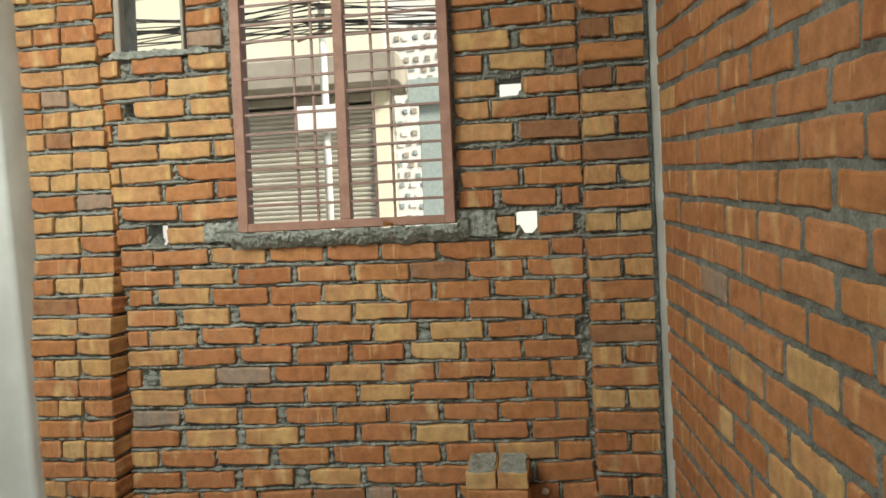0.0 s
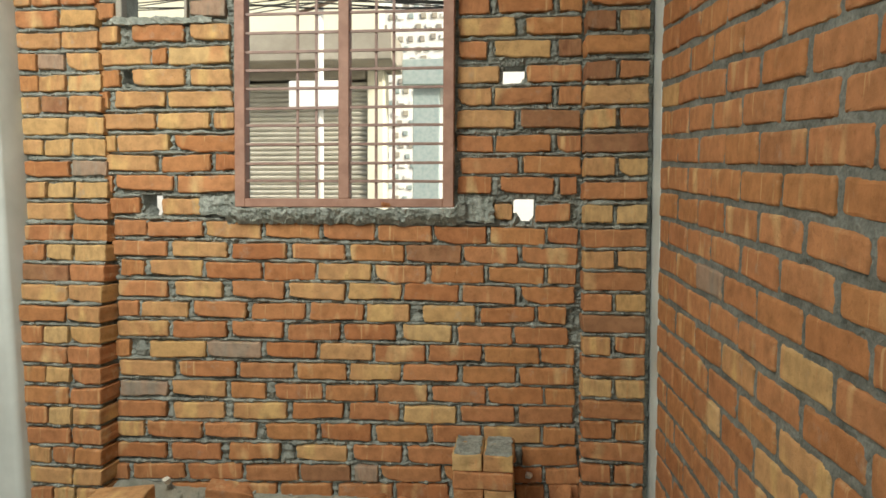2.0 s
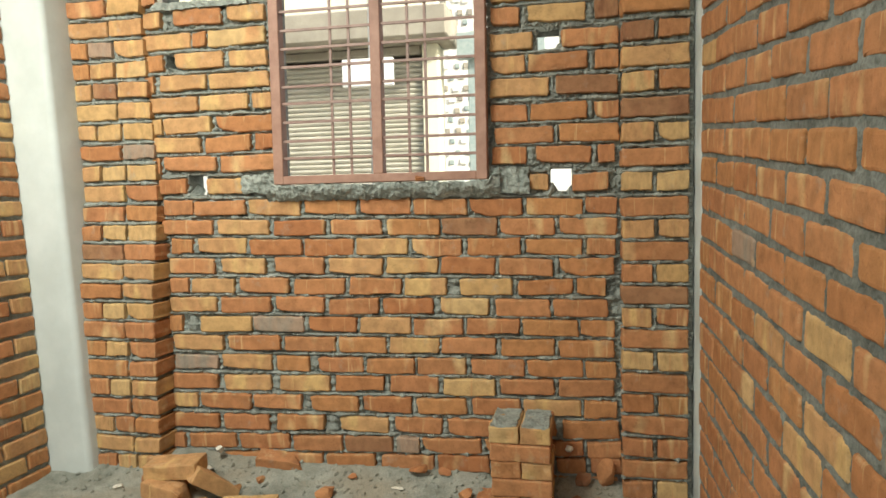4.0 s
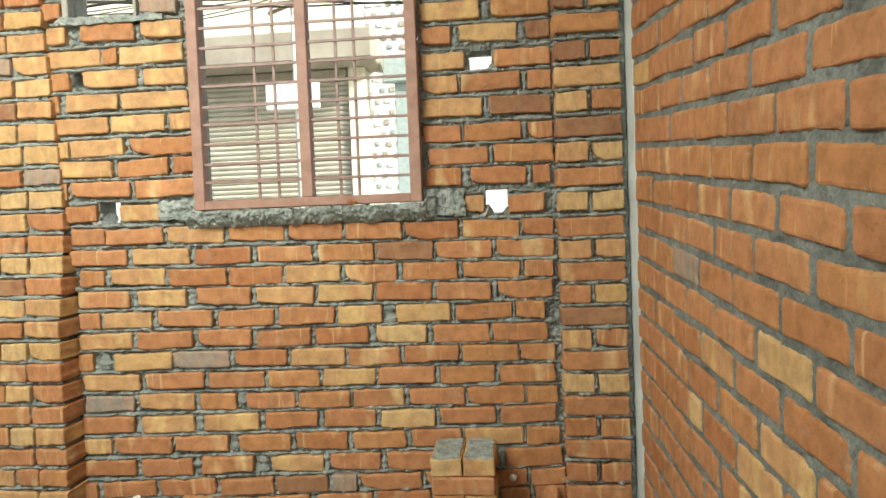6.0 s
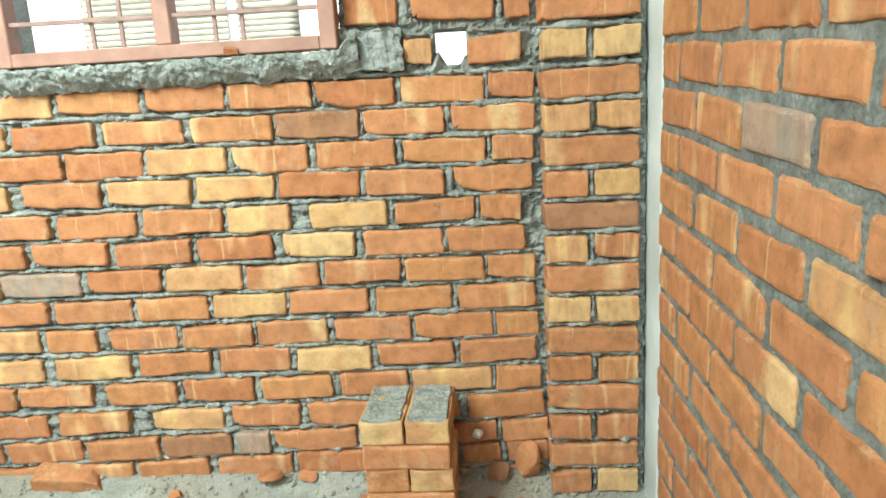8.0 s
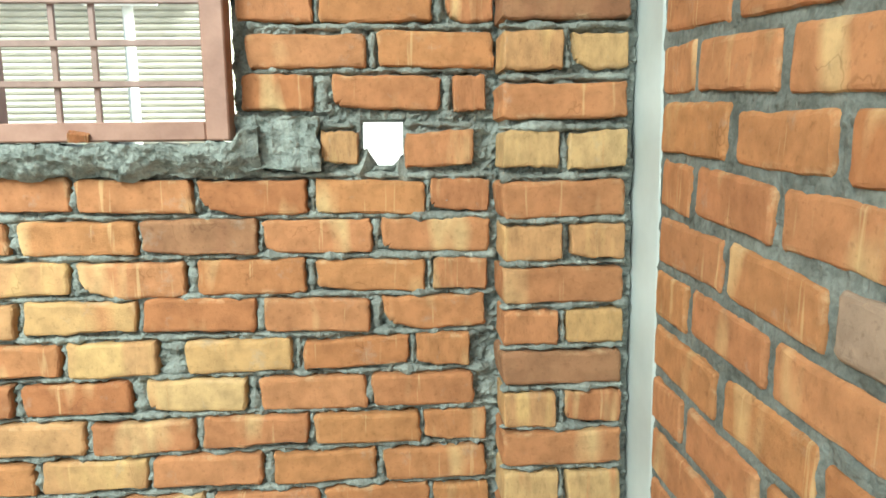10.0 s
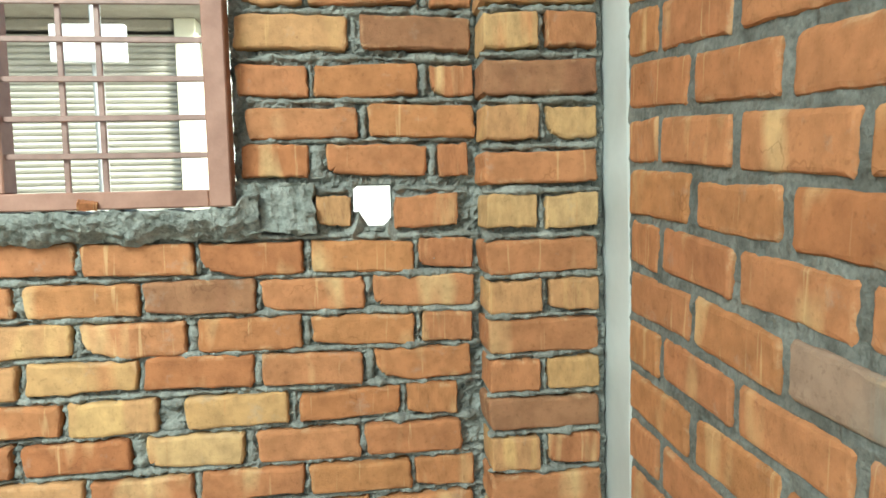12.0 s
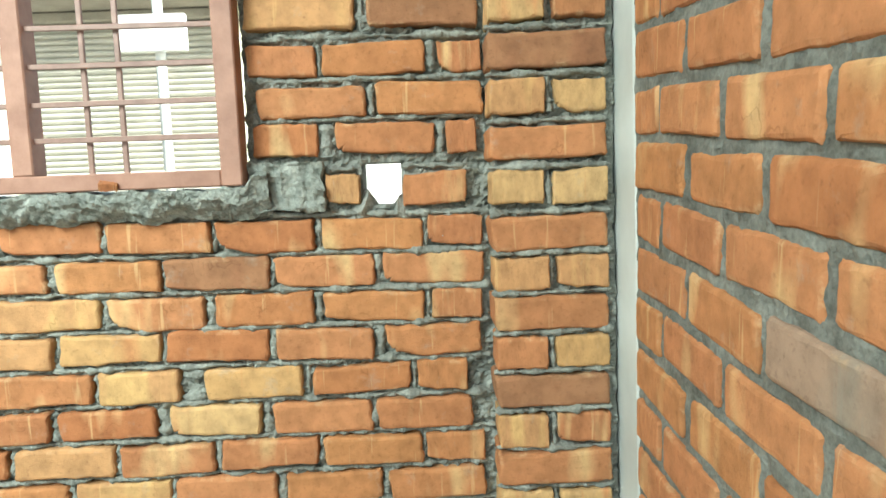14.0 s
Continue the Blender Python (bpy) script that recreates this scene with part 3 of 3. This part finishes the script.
# ---- concrete columns ----
def column(name, corners, z0, z1, lean, mat):
    """A plastered column with softly rounded arrises and a slightly wavy face."""
    bm = bmesh.new()
    rings = []
    n = 90
    for j in range(n + 1):
        z = z0 + (z1 - z0) * j / n
        rings.append([bm.verts.new((x + lean * z + 0.002 * noise.noise((z * 7, i, x)), y + 0.0015 * noise.noise((z * 6, i * 3.1, 2)), z)) for i, (x, y) in enumerate(corners)])
    for a, b in zip(rings, rings[1:]):
        for i in range(len(a)):
            j = (i + 1) % len(a)
            f = bm.faces.new((a[i], a[j], b[j], b[i]))
            f.smooth = True
    bm.faces.new(rings[-1])
    bmesh.ops.recalc_face_normals(bm, faces=bm.faces[:])
    me = bpy.data.meshes.new(name)
    bm.to_mesh(me)
    bm.free()
    me.materials.append(mat)
    return me


def rounded(x0, x1, y0, y1, r):
    out = []
    for cx, cy, a0 in ((x1 - r, y1 - r, 0), (x0 + r, y1 - r, 90), (x0 + r, y0 + r, 180), (x1 - r, y0 + r, 270)):
        out += [(cx + r * math.cos(radians(a0 + 22.5 * k)), cy + r * math.sin(radians(a0 + 22.5 * k))) for k in range(5)]
    return out


tagged(part("column_west", column("column_west", rounded(-2.30, -1.945, 2.80, 3.0, 0.03), -0.1, 2.95, -0.056, CONCRETE)), "smooth pale grey concrete column in the corner", "column", kind="structure")
tagged(part("column_east", column("column_east", rounded(0.727, 0.93, 2.775, 2.978, 0.008), -0.12, 2.95, 0.0, CONCRETE)), "narrow face of a pale grey concrete column", "column", kind="structure")
seam = lump("mortar_seam", 0.702, 0.724, 2.91, 2.96, -0.05, 2.9, MORTAR, 14.0, 0.010, 0.02)
tagged(part("mortar_seam", seam), "ragged grey mortar squeezed out beside the column", "mortar", kind="structure")

# ---- side walls ----
EAST = 0.730
east = tagged(part("wall_east", holed_sheet("wall_east", 0.55, 2.778, -0.15, 2.95, [], 0.12, 0.009, 0.0032, STRUCK_SHADED, lambda u, w, d: (EAST + 0.0012 + d, 3.328 - u, w), 60.0)), "brick side wall with neatly struck grey joints", "wall", kind="structure")
tagged(part("wall_east_rear", box_mesh("wall_east_rear", EAST, EAST + 0.12, -2.5, 0.548, -0.15, 2.95, MORTAR)), "plain side wall behind the viewer", "wall", kind="structure")
EAST_TONES = {(-3, 2): "g", (-4, 5): "y", (-5, 3): "p", (3, 0): "y", (-6, 5): "p", (-7, 4): "p"}
for n in range(-15, 16):
    edge = 2.775
    first = 2.515 if n % 2 else 2.632
    marks = [edge] + [first - 0.2475 * i for i in range(9 - (n % 2 == 0))]
    for i, (q, p) in enumerate(zip(marks, marks[1:])):
        mid = (p + q) / 2
        # the courses fall and close up a little towards the near end
        pitch = 0.101 - 0.009 * (2.72 - mid)
        z = 1.337 + pitch * (n + 0.5) + 0.095 * (mid - 2.72)
        fall = math.degrees(math.atan(0.095 + 0.009 * (n + 0.5)))
        gap = dice.uniform(0.018, 0.027)
        if z < -0.12 or p < 0.58:
            continue
        m = Matrix.Translation((EAST + dice.uniform(-0.003, 0.003), mid, z)) @ pose(0, 0, 0, 0, 0, -90) @ pose(0, 0, 0, dice.uniform(-1, 1), fall + dice.uniform(-0.5, 0.5), dice.uniform(-0.8, 0.8))
        lay(east, m, q - p - gap, EAST_TONES.get((n, i), "r"), (pitch - 0.0170) / BH, 1.0, True)

west = tagged(part("wall_west", holed_sheet("wall_west", 0.0, 1.2, -0.15, 2.95, [], 0.12, 0.03, 0.004, MORTAR, lambda u, w, d: (-2.168 - 0.056 * w - d, 1.60 + u, w), 80.0)), "brick side wall beside the concrete column", "wall", kind="structure")
tagged(part("wall_west_rear", box_mesh("wall_west_rear", -2.55, -2.36, -2.5, 1.61, -0.15, 2.95, PLASTER)), "plain side wall behind the viewer", "wall", kind="structure")
for k in range(0, 33):
    z = -0.04 + 0.0885 * k
    for i in range(6):
        q = 2.80 - 0.2475 * i - (0.13 if k % 2 else 0.0)
        p = q - 0.235
        if i == 0 and k % 2:
            lay(west, Matrix.Translation((-2.160 - 0.056 * z, 2.738, z)) @ pose(0, 0, 0, 0, 0, 90) @ pose(0, 0, 0, -3.2, 0, 0), 0.11, tone_of(0.05, 0.4), 0.98)
        if p > 1.6:
            lay(west, Matrix.Translation((-2.160 - 0.056 * z, (p + q) / 2, z)) @ pose(0, 0, 0, 0, 0, 90) @ pose(0, 0, 0, -3.2, dice.uniform(-0.6, 0.6), 0), q - p, tone_of(0.04, 0.4), 0.98)

# unseen wall; its high opening is shaped to keep the lower walls darker
rear = holed_sheet("wall_south", -2.55, 0.85, -0.15, 2.95, [(-1.9, 0.3, 1.25, 2.8)], 0.12, 0.5, 0.0, PLASTER, lambda u, w, d: (u, -2.5 + d, w))
tagged(part("wall_south", rear), "plain rear wall, unseen, with an opening added for light", "wall", kind="structure")
# unseen slab; the gap is placed to let light down from the left
roof = holed_sheet("ceiling", -2.6, 0.95, -2.6, 3.12, [(-2.1, -0.9, 0.1, 1.8)], 0.12, 0.6, 0.0, PLASTER, lambda u, w, d: (u, w, 2.952 + d))
tagged(part("ceiling", roof), "plain concrete roof slab, unseen, with a gap added for light", "ceiling", kind="structure")

# ---- bricks and rubble on the ground ----
def loose_mesh(seed, mat, size, chip=0.0, cement=False):
    """A whole loose brick with rounded, worn arrises."""
    rnd = random.Random(seed)
    bm = bmesh.new()
    bmesh.ops.create_cube(bm, size=1.0, matrix=Matrix.Diagonal((*size, 1)))
    bmesh.ops.bevel(bm, geom=list(bm.edges), offset=0.007, segments=2, affect="EDGES", profile=0.6)
    bmesh.ops.subdivide_edges(bm, edges=[e for e in bm.edges if e.calc_length() > 0.04], cuts=3, use_grid_fill=True)
    for v in bm.verts:
        v.co += Vector([noise.noise(v.co * 24 + Vector((seed * 3.1, i * 7, 0))) for i in range(3)]) * 0.005
        if chip:
            d = v.co.dot(Vector((rnd.choice((1, 1)), 0.6, 0.5)).normalized()) - size[0] * (0.5 - 0.35 * chip)
            if d > 0:
                v.co -= Vector((1, 0.6, 0.5)).normalized() * d * 0.9
    me = bpy.data.meshes.new("brick")
    bm.to_mesh(me)
    bm.free()
    me.materials.append(mat)
    return me


LOOSE = {t: [loose_mesh(31 + i, TONES[t], (0.235, 0.118, 0.068), chip=(0, 0.8)[i]) for i in range(2)] for t in "rypg"}
LOOSE["c"] = [loose_mesh(61, DUST, (0.235, 0.118, 0.068))]


def loose(m, tone, broken=0, label="loose fired brick lying on the dusty ground", group="bricks on the ground", name="brick"):
    ob = new(name, LOOSE[tone][broken])
    ob.matrix_basis = m
    return tagged(ob, label, "brick", group)


# stack of bricks set crosswise, five courses on a bed of rubble
SX, SY, LEVEL, RISE = 0.058, 2.815, -0.035, 0.0695
for course in range(5):
    z = LEVEL + 0.035 + course * RISE
    wob = dice.uniform(-0.005, 0.005)
    if course % 2 == 0:
        for s, t in zip((-0.061, 0.061), {0: "ry", 2: "rp", 4: "yp"}[course]):
            b = loose(pose(SX + s + wob, SY, z, 0, dice.uniform(-1, 1), 90 + dice.uniform(-2, 2)), t, 0, "fired brick laid endwise in a crosswise stack", "stacked bricks")
            if course == 4:
                part("cement", lump("cement", -0.115, 0.105, -0.052, 0.052, 0.026, 0.042, SILL, 30 + s * 40, 0.006, 0.012), b, "grey cement dried on top")
    else:
        for y in (-0.061, 0.061):
            loose(pose(SX + wob, SY + y, z, 0, 0, dice.uniform(-2, 2)), "r", 0, "red brick laid lengthwise in a crosswise stack", "stacked bricks")
loose(pose(0.06, 2.80, -0.068, 0, 0, 8), "r", 1, "half-buried red brick under the stack")
loose(pose(-0.02, 2.845, -0.066, 4, 0, -5), "r", 0, "half-buried red brick under the stack")

# loose bricks by the west pier and along the wall foot
loose(pose(-1.42, 2.68, 0.075, 4, -4, 6), "p", 0, "dusty tan brick lying on a heap of rubble")
loose(pose(-1.40, 2.62, 0.0, 0, 4, -12), "p", 1, "broken tan brick in the heap of rubble")
loose(pose(-1.27, 2.72, 0.0, 0, 38, 50), "p", 1, "dusty tan brick leaning on the heap of rubble")
loose(pose(-1.49, 2.76, -0.005, 3, 0, 70), "r", 1, "broken red brick in the heap of rubble")
loose(pose(-1.05, 2.60, -0.048, 2, -2, 8), "y", 0, "dusty yellow brick lying on the ground")
loose(pose(-1.30, 2.50, -0.040, 0, 3, 35), "p", 0, "dusty tan brick lying on the ground")
loose(pose(0.315, 2.715, -0.048, 0, -3, 22) @ Matrix.Diagonal((0.78, 1.0, 1.0, 1.0)), "c", 0, "cement-covered grey brick lying on the ground")
loose(pose(-1.06, 2.985, 0.012, 14, 5, 4), "r", 1, "broken red brick at the foot of the wall")


def shard_mesh(seed, mat, r):
    rnd = random.Random(seed)
    bm = bmesh.new()
    bmesh.ops.create_icosphere(bm, subdivisions=3, radius=r)
    cutters = [(Vector([rnd.uniform(-1, 1) for _ in range(3)]).normalized(), rnd.uniform(0.35, 0.72) * r) for _ in range(13)]
    for v in bm.verts:
        for nrm, d in cutters:
            k = v.co.dot(nrm) - d
            if k > 0:
                v.co -= nrm * k
    for v in bm.verts:
        v.co *= 1 + 0.16 * noise.noise(v.co * (1.6 / r) + Vector((seed, 0, 0)))
    me = bpy.data.meshes.new("shard")
    bm.to_mesh(me)
    bm.free()
    me.materials.append(mat)
    return me


for x, z, r2 in ((0.166, 1.214, 0.055), (0.262, 1.214, 0.055), (0.170, 1.33, 0.018), (0.215, 1.80, 0.030), (0.115, 1.89, 0.022), (0.118, 1.80, 0.020), (-1.495, 1.240, 0.055), (-1.395, 1.240, 0.035), (-1.585, 1.828, 0.022)):
    plug = part("mortar", shard_mesh(int(900 * (x + 4)), MORTAR, r2), north)
    plug.matrix_basis = pose(x, FACE + 0.045, z, 0, 0, 0) @ Matrix.Diagonal((1.0, 1.4, 1.15, 1))


def shard(x, y, r, mat, label, lift=0.0, sx=1.0, sz=0.7):
    ob = new("rubble_piece", shard_mesh(int(1000 * (x + 5) + 77 * y), mat, r))
    ob.matrix_basis = pose(x, y, floor_z(x, y) + r * sz * 0.45 + lift, 0, 0, 57 * x) @ Matrix.Diagonal((sx, 1, sz, 1))
    return tagged(ob, label, "rubble", "rubble on the ground")


WHITE, CLAY = "small white lump of broken stone", "small broken piece of red brick"
shard(-1.36, 2.93, 0.030, CHALK, WHITE, 0.045, 1.0, 1.0)
shard(-1.38, 2.86, 0.034, CHALK, WHITE, 0.01, 1.4)
shard(0.245, 2.93, 0.026, CHALK, WHITE, 0.155, 1.0, 1.0)
shard(-1.72, 2.70, 0.022, CHALK, WHITE, 0.0, 1.6)
shard(-0.49, 2.86, 0.020, CHALK, WHITE, 0.0, 2.2, 0.4)
shard(-0.90, 2.72, 0.020, CHALK, WHITE, 0.0, 1.8, 0.6)
shard(-1.00, 2.73, 0.016, CHALK, WHITE, 0.0, 1.6, 0.6)
shard(0.03, 2.66, 0.026, CHALK, WHITE, 0.03, 1.2, 0.8)
shard(0.08, 2.64, 0.016, CHALK, WHITE, 0.04, 1.8, 0.8)
shard(-0.78, 2.80, 0.052, RED, "small broken red brick lump", 0.0, 1.2, 0.9)
shard(0.40, 2.955, 0.062, RED, CLAY, 0.03, 0.8, 1.3)
shard(0.29, 2.94, 0.050, DARK, CLAY, 0.0, 1.1, 0.9)
shard(0.10, 2.66, 0.070, RED, "broken red brick lump at the foot of the stack", 0.0, 1.3, 0.7)
shard(-0.18, 2.83, 0.045, RED, CLAY, 0.0, 0.8, 1.3)
shard(-0.40, 2.945, 0.045, RED, CLAY, 0.01, 1.3)
shard(-0.30, 2.95, 0.030, RED, CLAY, 0.0, 1.2)
shard(-0.70, 2.90, 0.030, RED, CLAY)
shard(-1.12, 2.86, 0.030, RED, CLAY, 0.0, 1.5, 0.5)
shard(-1.20, 2.78, 0.034, PALE, CLAY, 0.0, 1.3)
shard(0.36, 2.86, 0.030, RED, CLAY)
shard(0.28, 2.86, 0.028, DARK, CLAY, 0.0, 1.3)


def grit_mesh():
    """Pebbles and crumbs of mortar strewn along the foot of the walls."""
    rnd = random.Random(88)
    verts, faces = [], []
    for _ in range(1900):
        x = rnd.uniform(-2.1, 0.70)
        y = 2.98 - abs(rnd.gauss(0, 0.22))
        if rnd.random() < 0.35:
            x = rnd.uniform(0.15, 0.70)
        r = rnd.choice((0.003, 0.004, 0.005, 0.007, 0.011)) * rnd.uniform(0.7, 1.3)
        z = floor_z(x, y)
        o = len(verts)
        for d in ((1, 0, 0), (0, 1, 0), (-1, 0, 0), (0, -1, 0), (0.2, 0.1, 1), (0, 0, -1)):
            verts.append((x + r * (d[0] + rnd.uniform(-0.35, 0.35)), y + r * (d[1] + rnd.uniform(-0.35, 0.35)), z + 0.3 * r + 0.75 * r * (d[2] + rnd.uniform(-0.2, 0.2))))
        for i in range(4):
            j = (i + 1) % 4
            faces += [(o + i, o + j, o + 4), (o + j, o + i, o + 5)]
    return mesh_of("mortar_crumbs", verts, faces, DUST)


tagged(part("mortar_crumbs", grit_mesh()), "loose crumbs of grey mortar and gravel on the ground", "gravel", kind="stuff")

# ---- street outside ----
SHOP = 9.0
tagged(part("ground", box_mesh("ground", -60, 60, 3.15, 90, -0.5, -0.3, STREET)), "bare concrete street surface", "street", kind="structure")
shop = tagged(new("shop_building"), "cream building with closed brown roller shutters across the street", "building")
part("wall", box_mesh("wall", -4.32, -1.70, SHOP + 0.25, SHOP + 0.6, -0.3, 3.68, STREET), shop)
part("upper_wall", box_mesh("upper_wall", -9.0, -1.75, SHOP + 0.9, SHOP + 1.3, 3.6, 9.5, CREAM), shop, "sunlit cream upper wall")
part("canopy", box_mesh("canopy", -9.0, -1.30, SHOP - 0.55, SHOP + 0.3, 3.30, 3.68, PARAPET, 0.02), shop, "weathered concrete canopy edge")
part("door_post", box_mesh("door_post", -1.72, -1.50, SHOP - 0.1, SHOP + 0.3, -0.3, 3.3, CREAM, 0.01), shop)


def shutter_mesh(x0, x1, z0, z1, pitch=0.066):
    prof = []
    n = int((z1 - z0) / pitch)
    for i in range(n):
        for s, d in ((0.0, 0.0), (0.15, -0.022), (0.5, -0.034), (0.82, -0.022), (0.95, 0.004)):
            prof.append((SHOP + d, z0 + (i + s) * pitch))
    verts = [(x, y, z) for x in (x0, x1) for y, z in prof]
    k = len(prof)
    return mesh_of("roller_shutter", verts, [(i, k + i, k + i + 1, i + 1) for i in range(k - 1)], SHUTTER)


part("side_wall", box_mesh("side_wall", -12.0, -4.30, SHOP - 0.1, SHOP + 0.6, -0.3, 3.3, WHITEWALL), shop, "plain white wall beside the shutter")
for x0, x1 in ((-4.28, -1.74),):
    sh = tagged(part("roller_shutter", shutter_mesh(x0, x1, -0.28, 3.20), shop), "closed brown corrugated roller shutter")
    part("shutter_box", box_mesh("shutter_box", x0, x1, SHOP - 0.08, SHOP + 0.2, 3.18, 3.298, PARAPET, 0.02), shop)

pole = tagged(new("utility_pole"), "pale painted steel utility pole carrying many cables", "pole")


def tube(name, p, q, r, mat, sides=12):
    p, q = Vector(p), Vector(q)
    bm = bmesh.new()
    bmesh.ops.create_cone(bm, cap_ends=True, segments=sides, radius1=r, radius2=r * 0.9, depth=(q - p).length)
    bmesh.ops.transform(bm, matrix=Matrix.Translation((p + q) / 2) @ (q - p).to_track_quat("Z", "Y").to_matrix().to_4x4(), verts=bm.verts[:])
    for f in bm.faces:
        f.smooth = len(f.verts) == 4
    me = bpy.data.meshes.new(name)
    bm.to_mesh(me)
    bm.free()
    me.materials.append(mat)
    return me


PX, PY = -1.85, 7.1
part("pole_shaft", tube("pole_shaft", (PX, PY, -0.3), (PX, PY, 4.6), 0.044, POLE), pole)
for z, tilt in ((3.52, 0.08), (3.80, -0.05)):
    part("cross_arm", tube("cross_arm", (PX - 0.26, PY - 0.05, z - tilt), (PX + 0.26, PY - 0.05, z + tilt), 0.02, TAN), pole)
part("bracket", box_mesh("bracket", PX - 0.05, PX + 0.05, PY - 0.08, PY - 0.03, 3.62, 3.70, TAN, 0.01), pole)
sign = tagged(part("sign_board", box_mesh("sign_board", -2.16, -1.60, PY - 0.10, PY - 0.045, 2.44, 2.73, BOARD, 0.006)), "plain white notice board fixed to the pole", "sign")
tagged(sign, group="street signs")

cables = tagged(new("overhead_cables"), "tangle of black overhead cables", "cables")
for i in range(16):
    rnd = random.Random(300 + i)
    z0, z1, sag = rnd.uniform(3.4, 4.3), rnd.uniform(3.2, 3.9), rnd.uniform(0.1, 0.5)
    zp = rnd.uniform(3.42, 3.86)
    cu = bpy.data.curves.new("cable", "CURVE")
    cu.dimensions, cu.bevel_depth, cu.bevel_resolution = "3D", rnd.uniform(0.005, 0.010), 1
    sp = cu.splines.new("POLY")
    ends = [(-7.0, PY - 0.6 + rnd.random(), z0), (PX, PY - 0.08, zp), (5.0, PY + rnd.uniform(-0.8, 0.8), z1)]
    pts = []
    for a, b in zip(ends, ends[1:]):
        for j in range(14):
            s = j / 14
            pts.append([a[c] + (b[c] - a[c]) * s - (4 * sag * s * (1 - s) * 0.5 if c == 2 else 0) for c in range(3)])
    sp.points.add(len(pts) - 1)
    for q, c in zip(sp.points, pts):
        q.co = (*c, 1)
    cu.materials.append(CABLE)
    ob = new("cable", cu)
    ob.parent = cables

tower = tagged(new("apartment_building"), "white apartment building with many small dark openings", "building")
TY = 17.0
part("wall", box_mesh("wall", -6.0, 3.0, TY, TY + 6, -0.3, 14, WHITEWALL), tower)
rnd = random.Random(4)
hood = [box_mesh("window", -w / 2, w / 2, -0.04, 0.02, -h / 2, h / 2, m, 0.01) for w, h, m in ((0.13, 0.14, STREET), (0.12, 0.12, BLUEGREY), (0.18, 0.12, WHITEWALL), (0.14, 0.13, PARAPET))]
for j in range(24):
    for i in range(12):
        w = part("window", hood[rnd.randrange(4)], tower)
        w.location = (-3.9 + i * 0.27 + 0.135 * (j % 2) + rnd.uniform(-0.04, 0.04), TY, 0.6 + j * 0.27 + rnd.uniform(-0.03, 0.03))

gate = tagged(new("gate_pillar"), "grey rendered gate pillar with a blue-grey board on top", "pillar")
part("pillar", box_mesh("pillar", -1.12, -0.76, SHOP, SHOP + 0.3, -0.3, 3.1, BLUEGREY, 0.01), gate)
part("board", box_mesh("board", -1.25, -0.1, SHOP - 0.1, SHOP + 0.05, 3.08, 3.42, BLUEGREY, 0.01), gate)
part("wall_panel", box_mesh("wall_panel", -0.76, 4.0, SHOP + 0.1, SHOP + 0.3, -0.3, 3.08, WHITEWALL), gate)
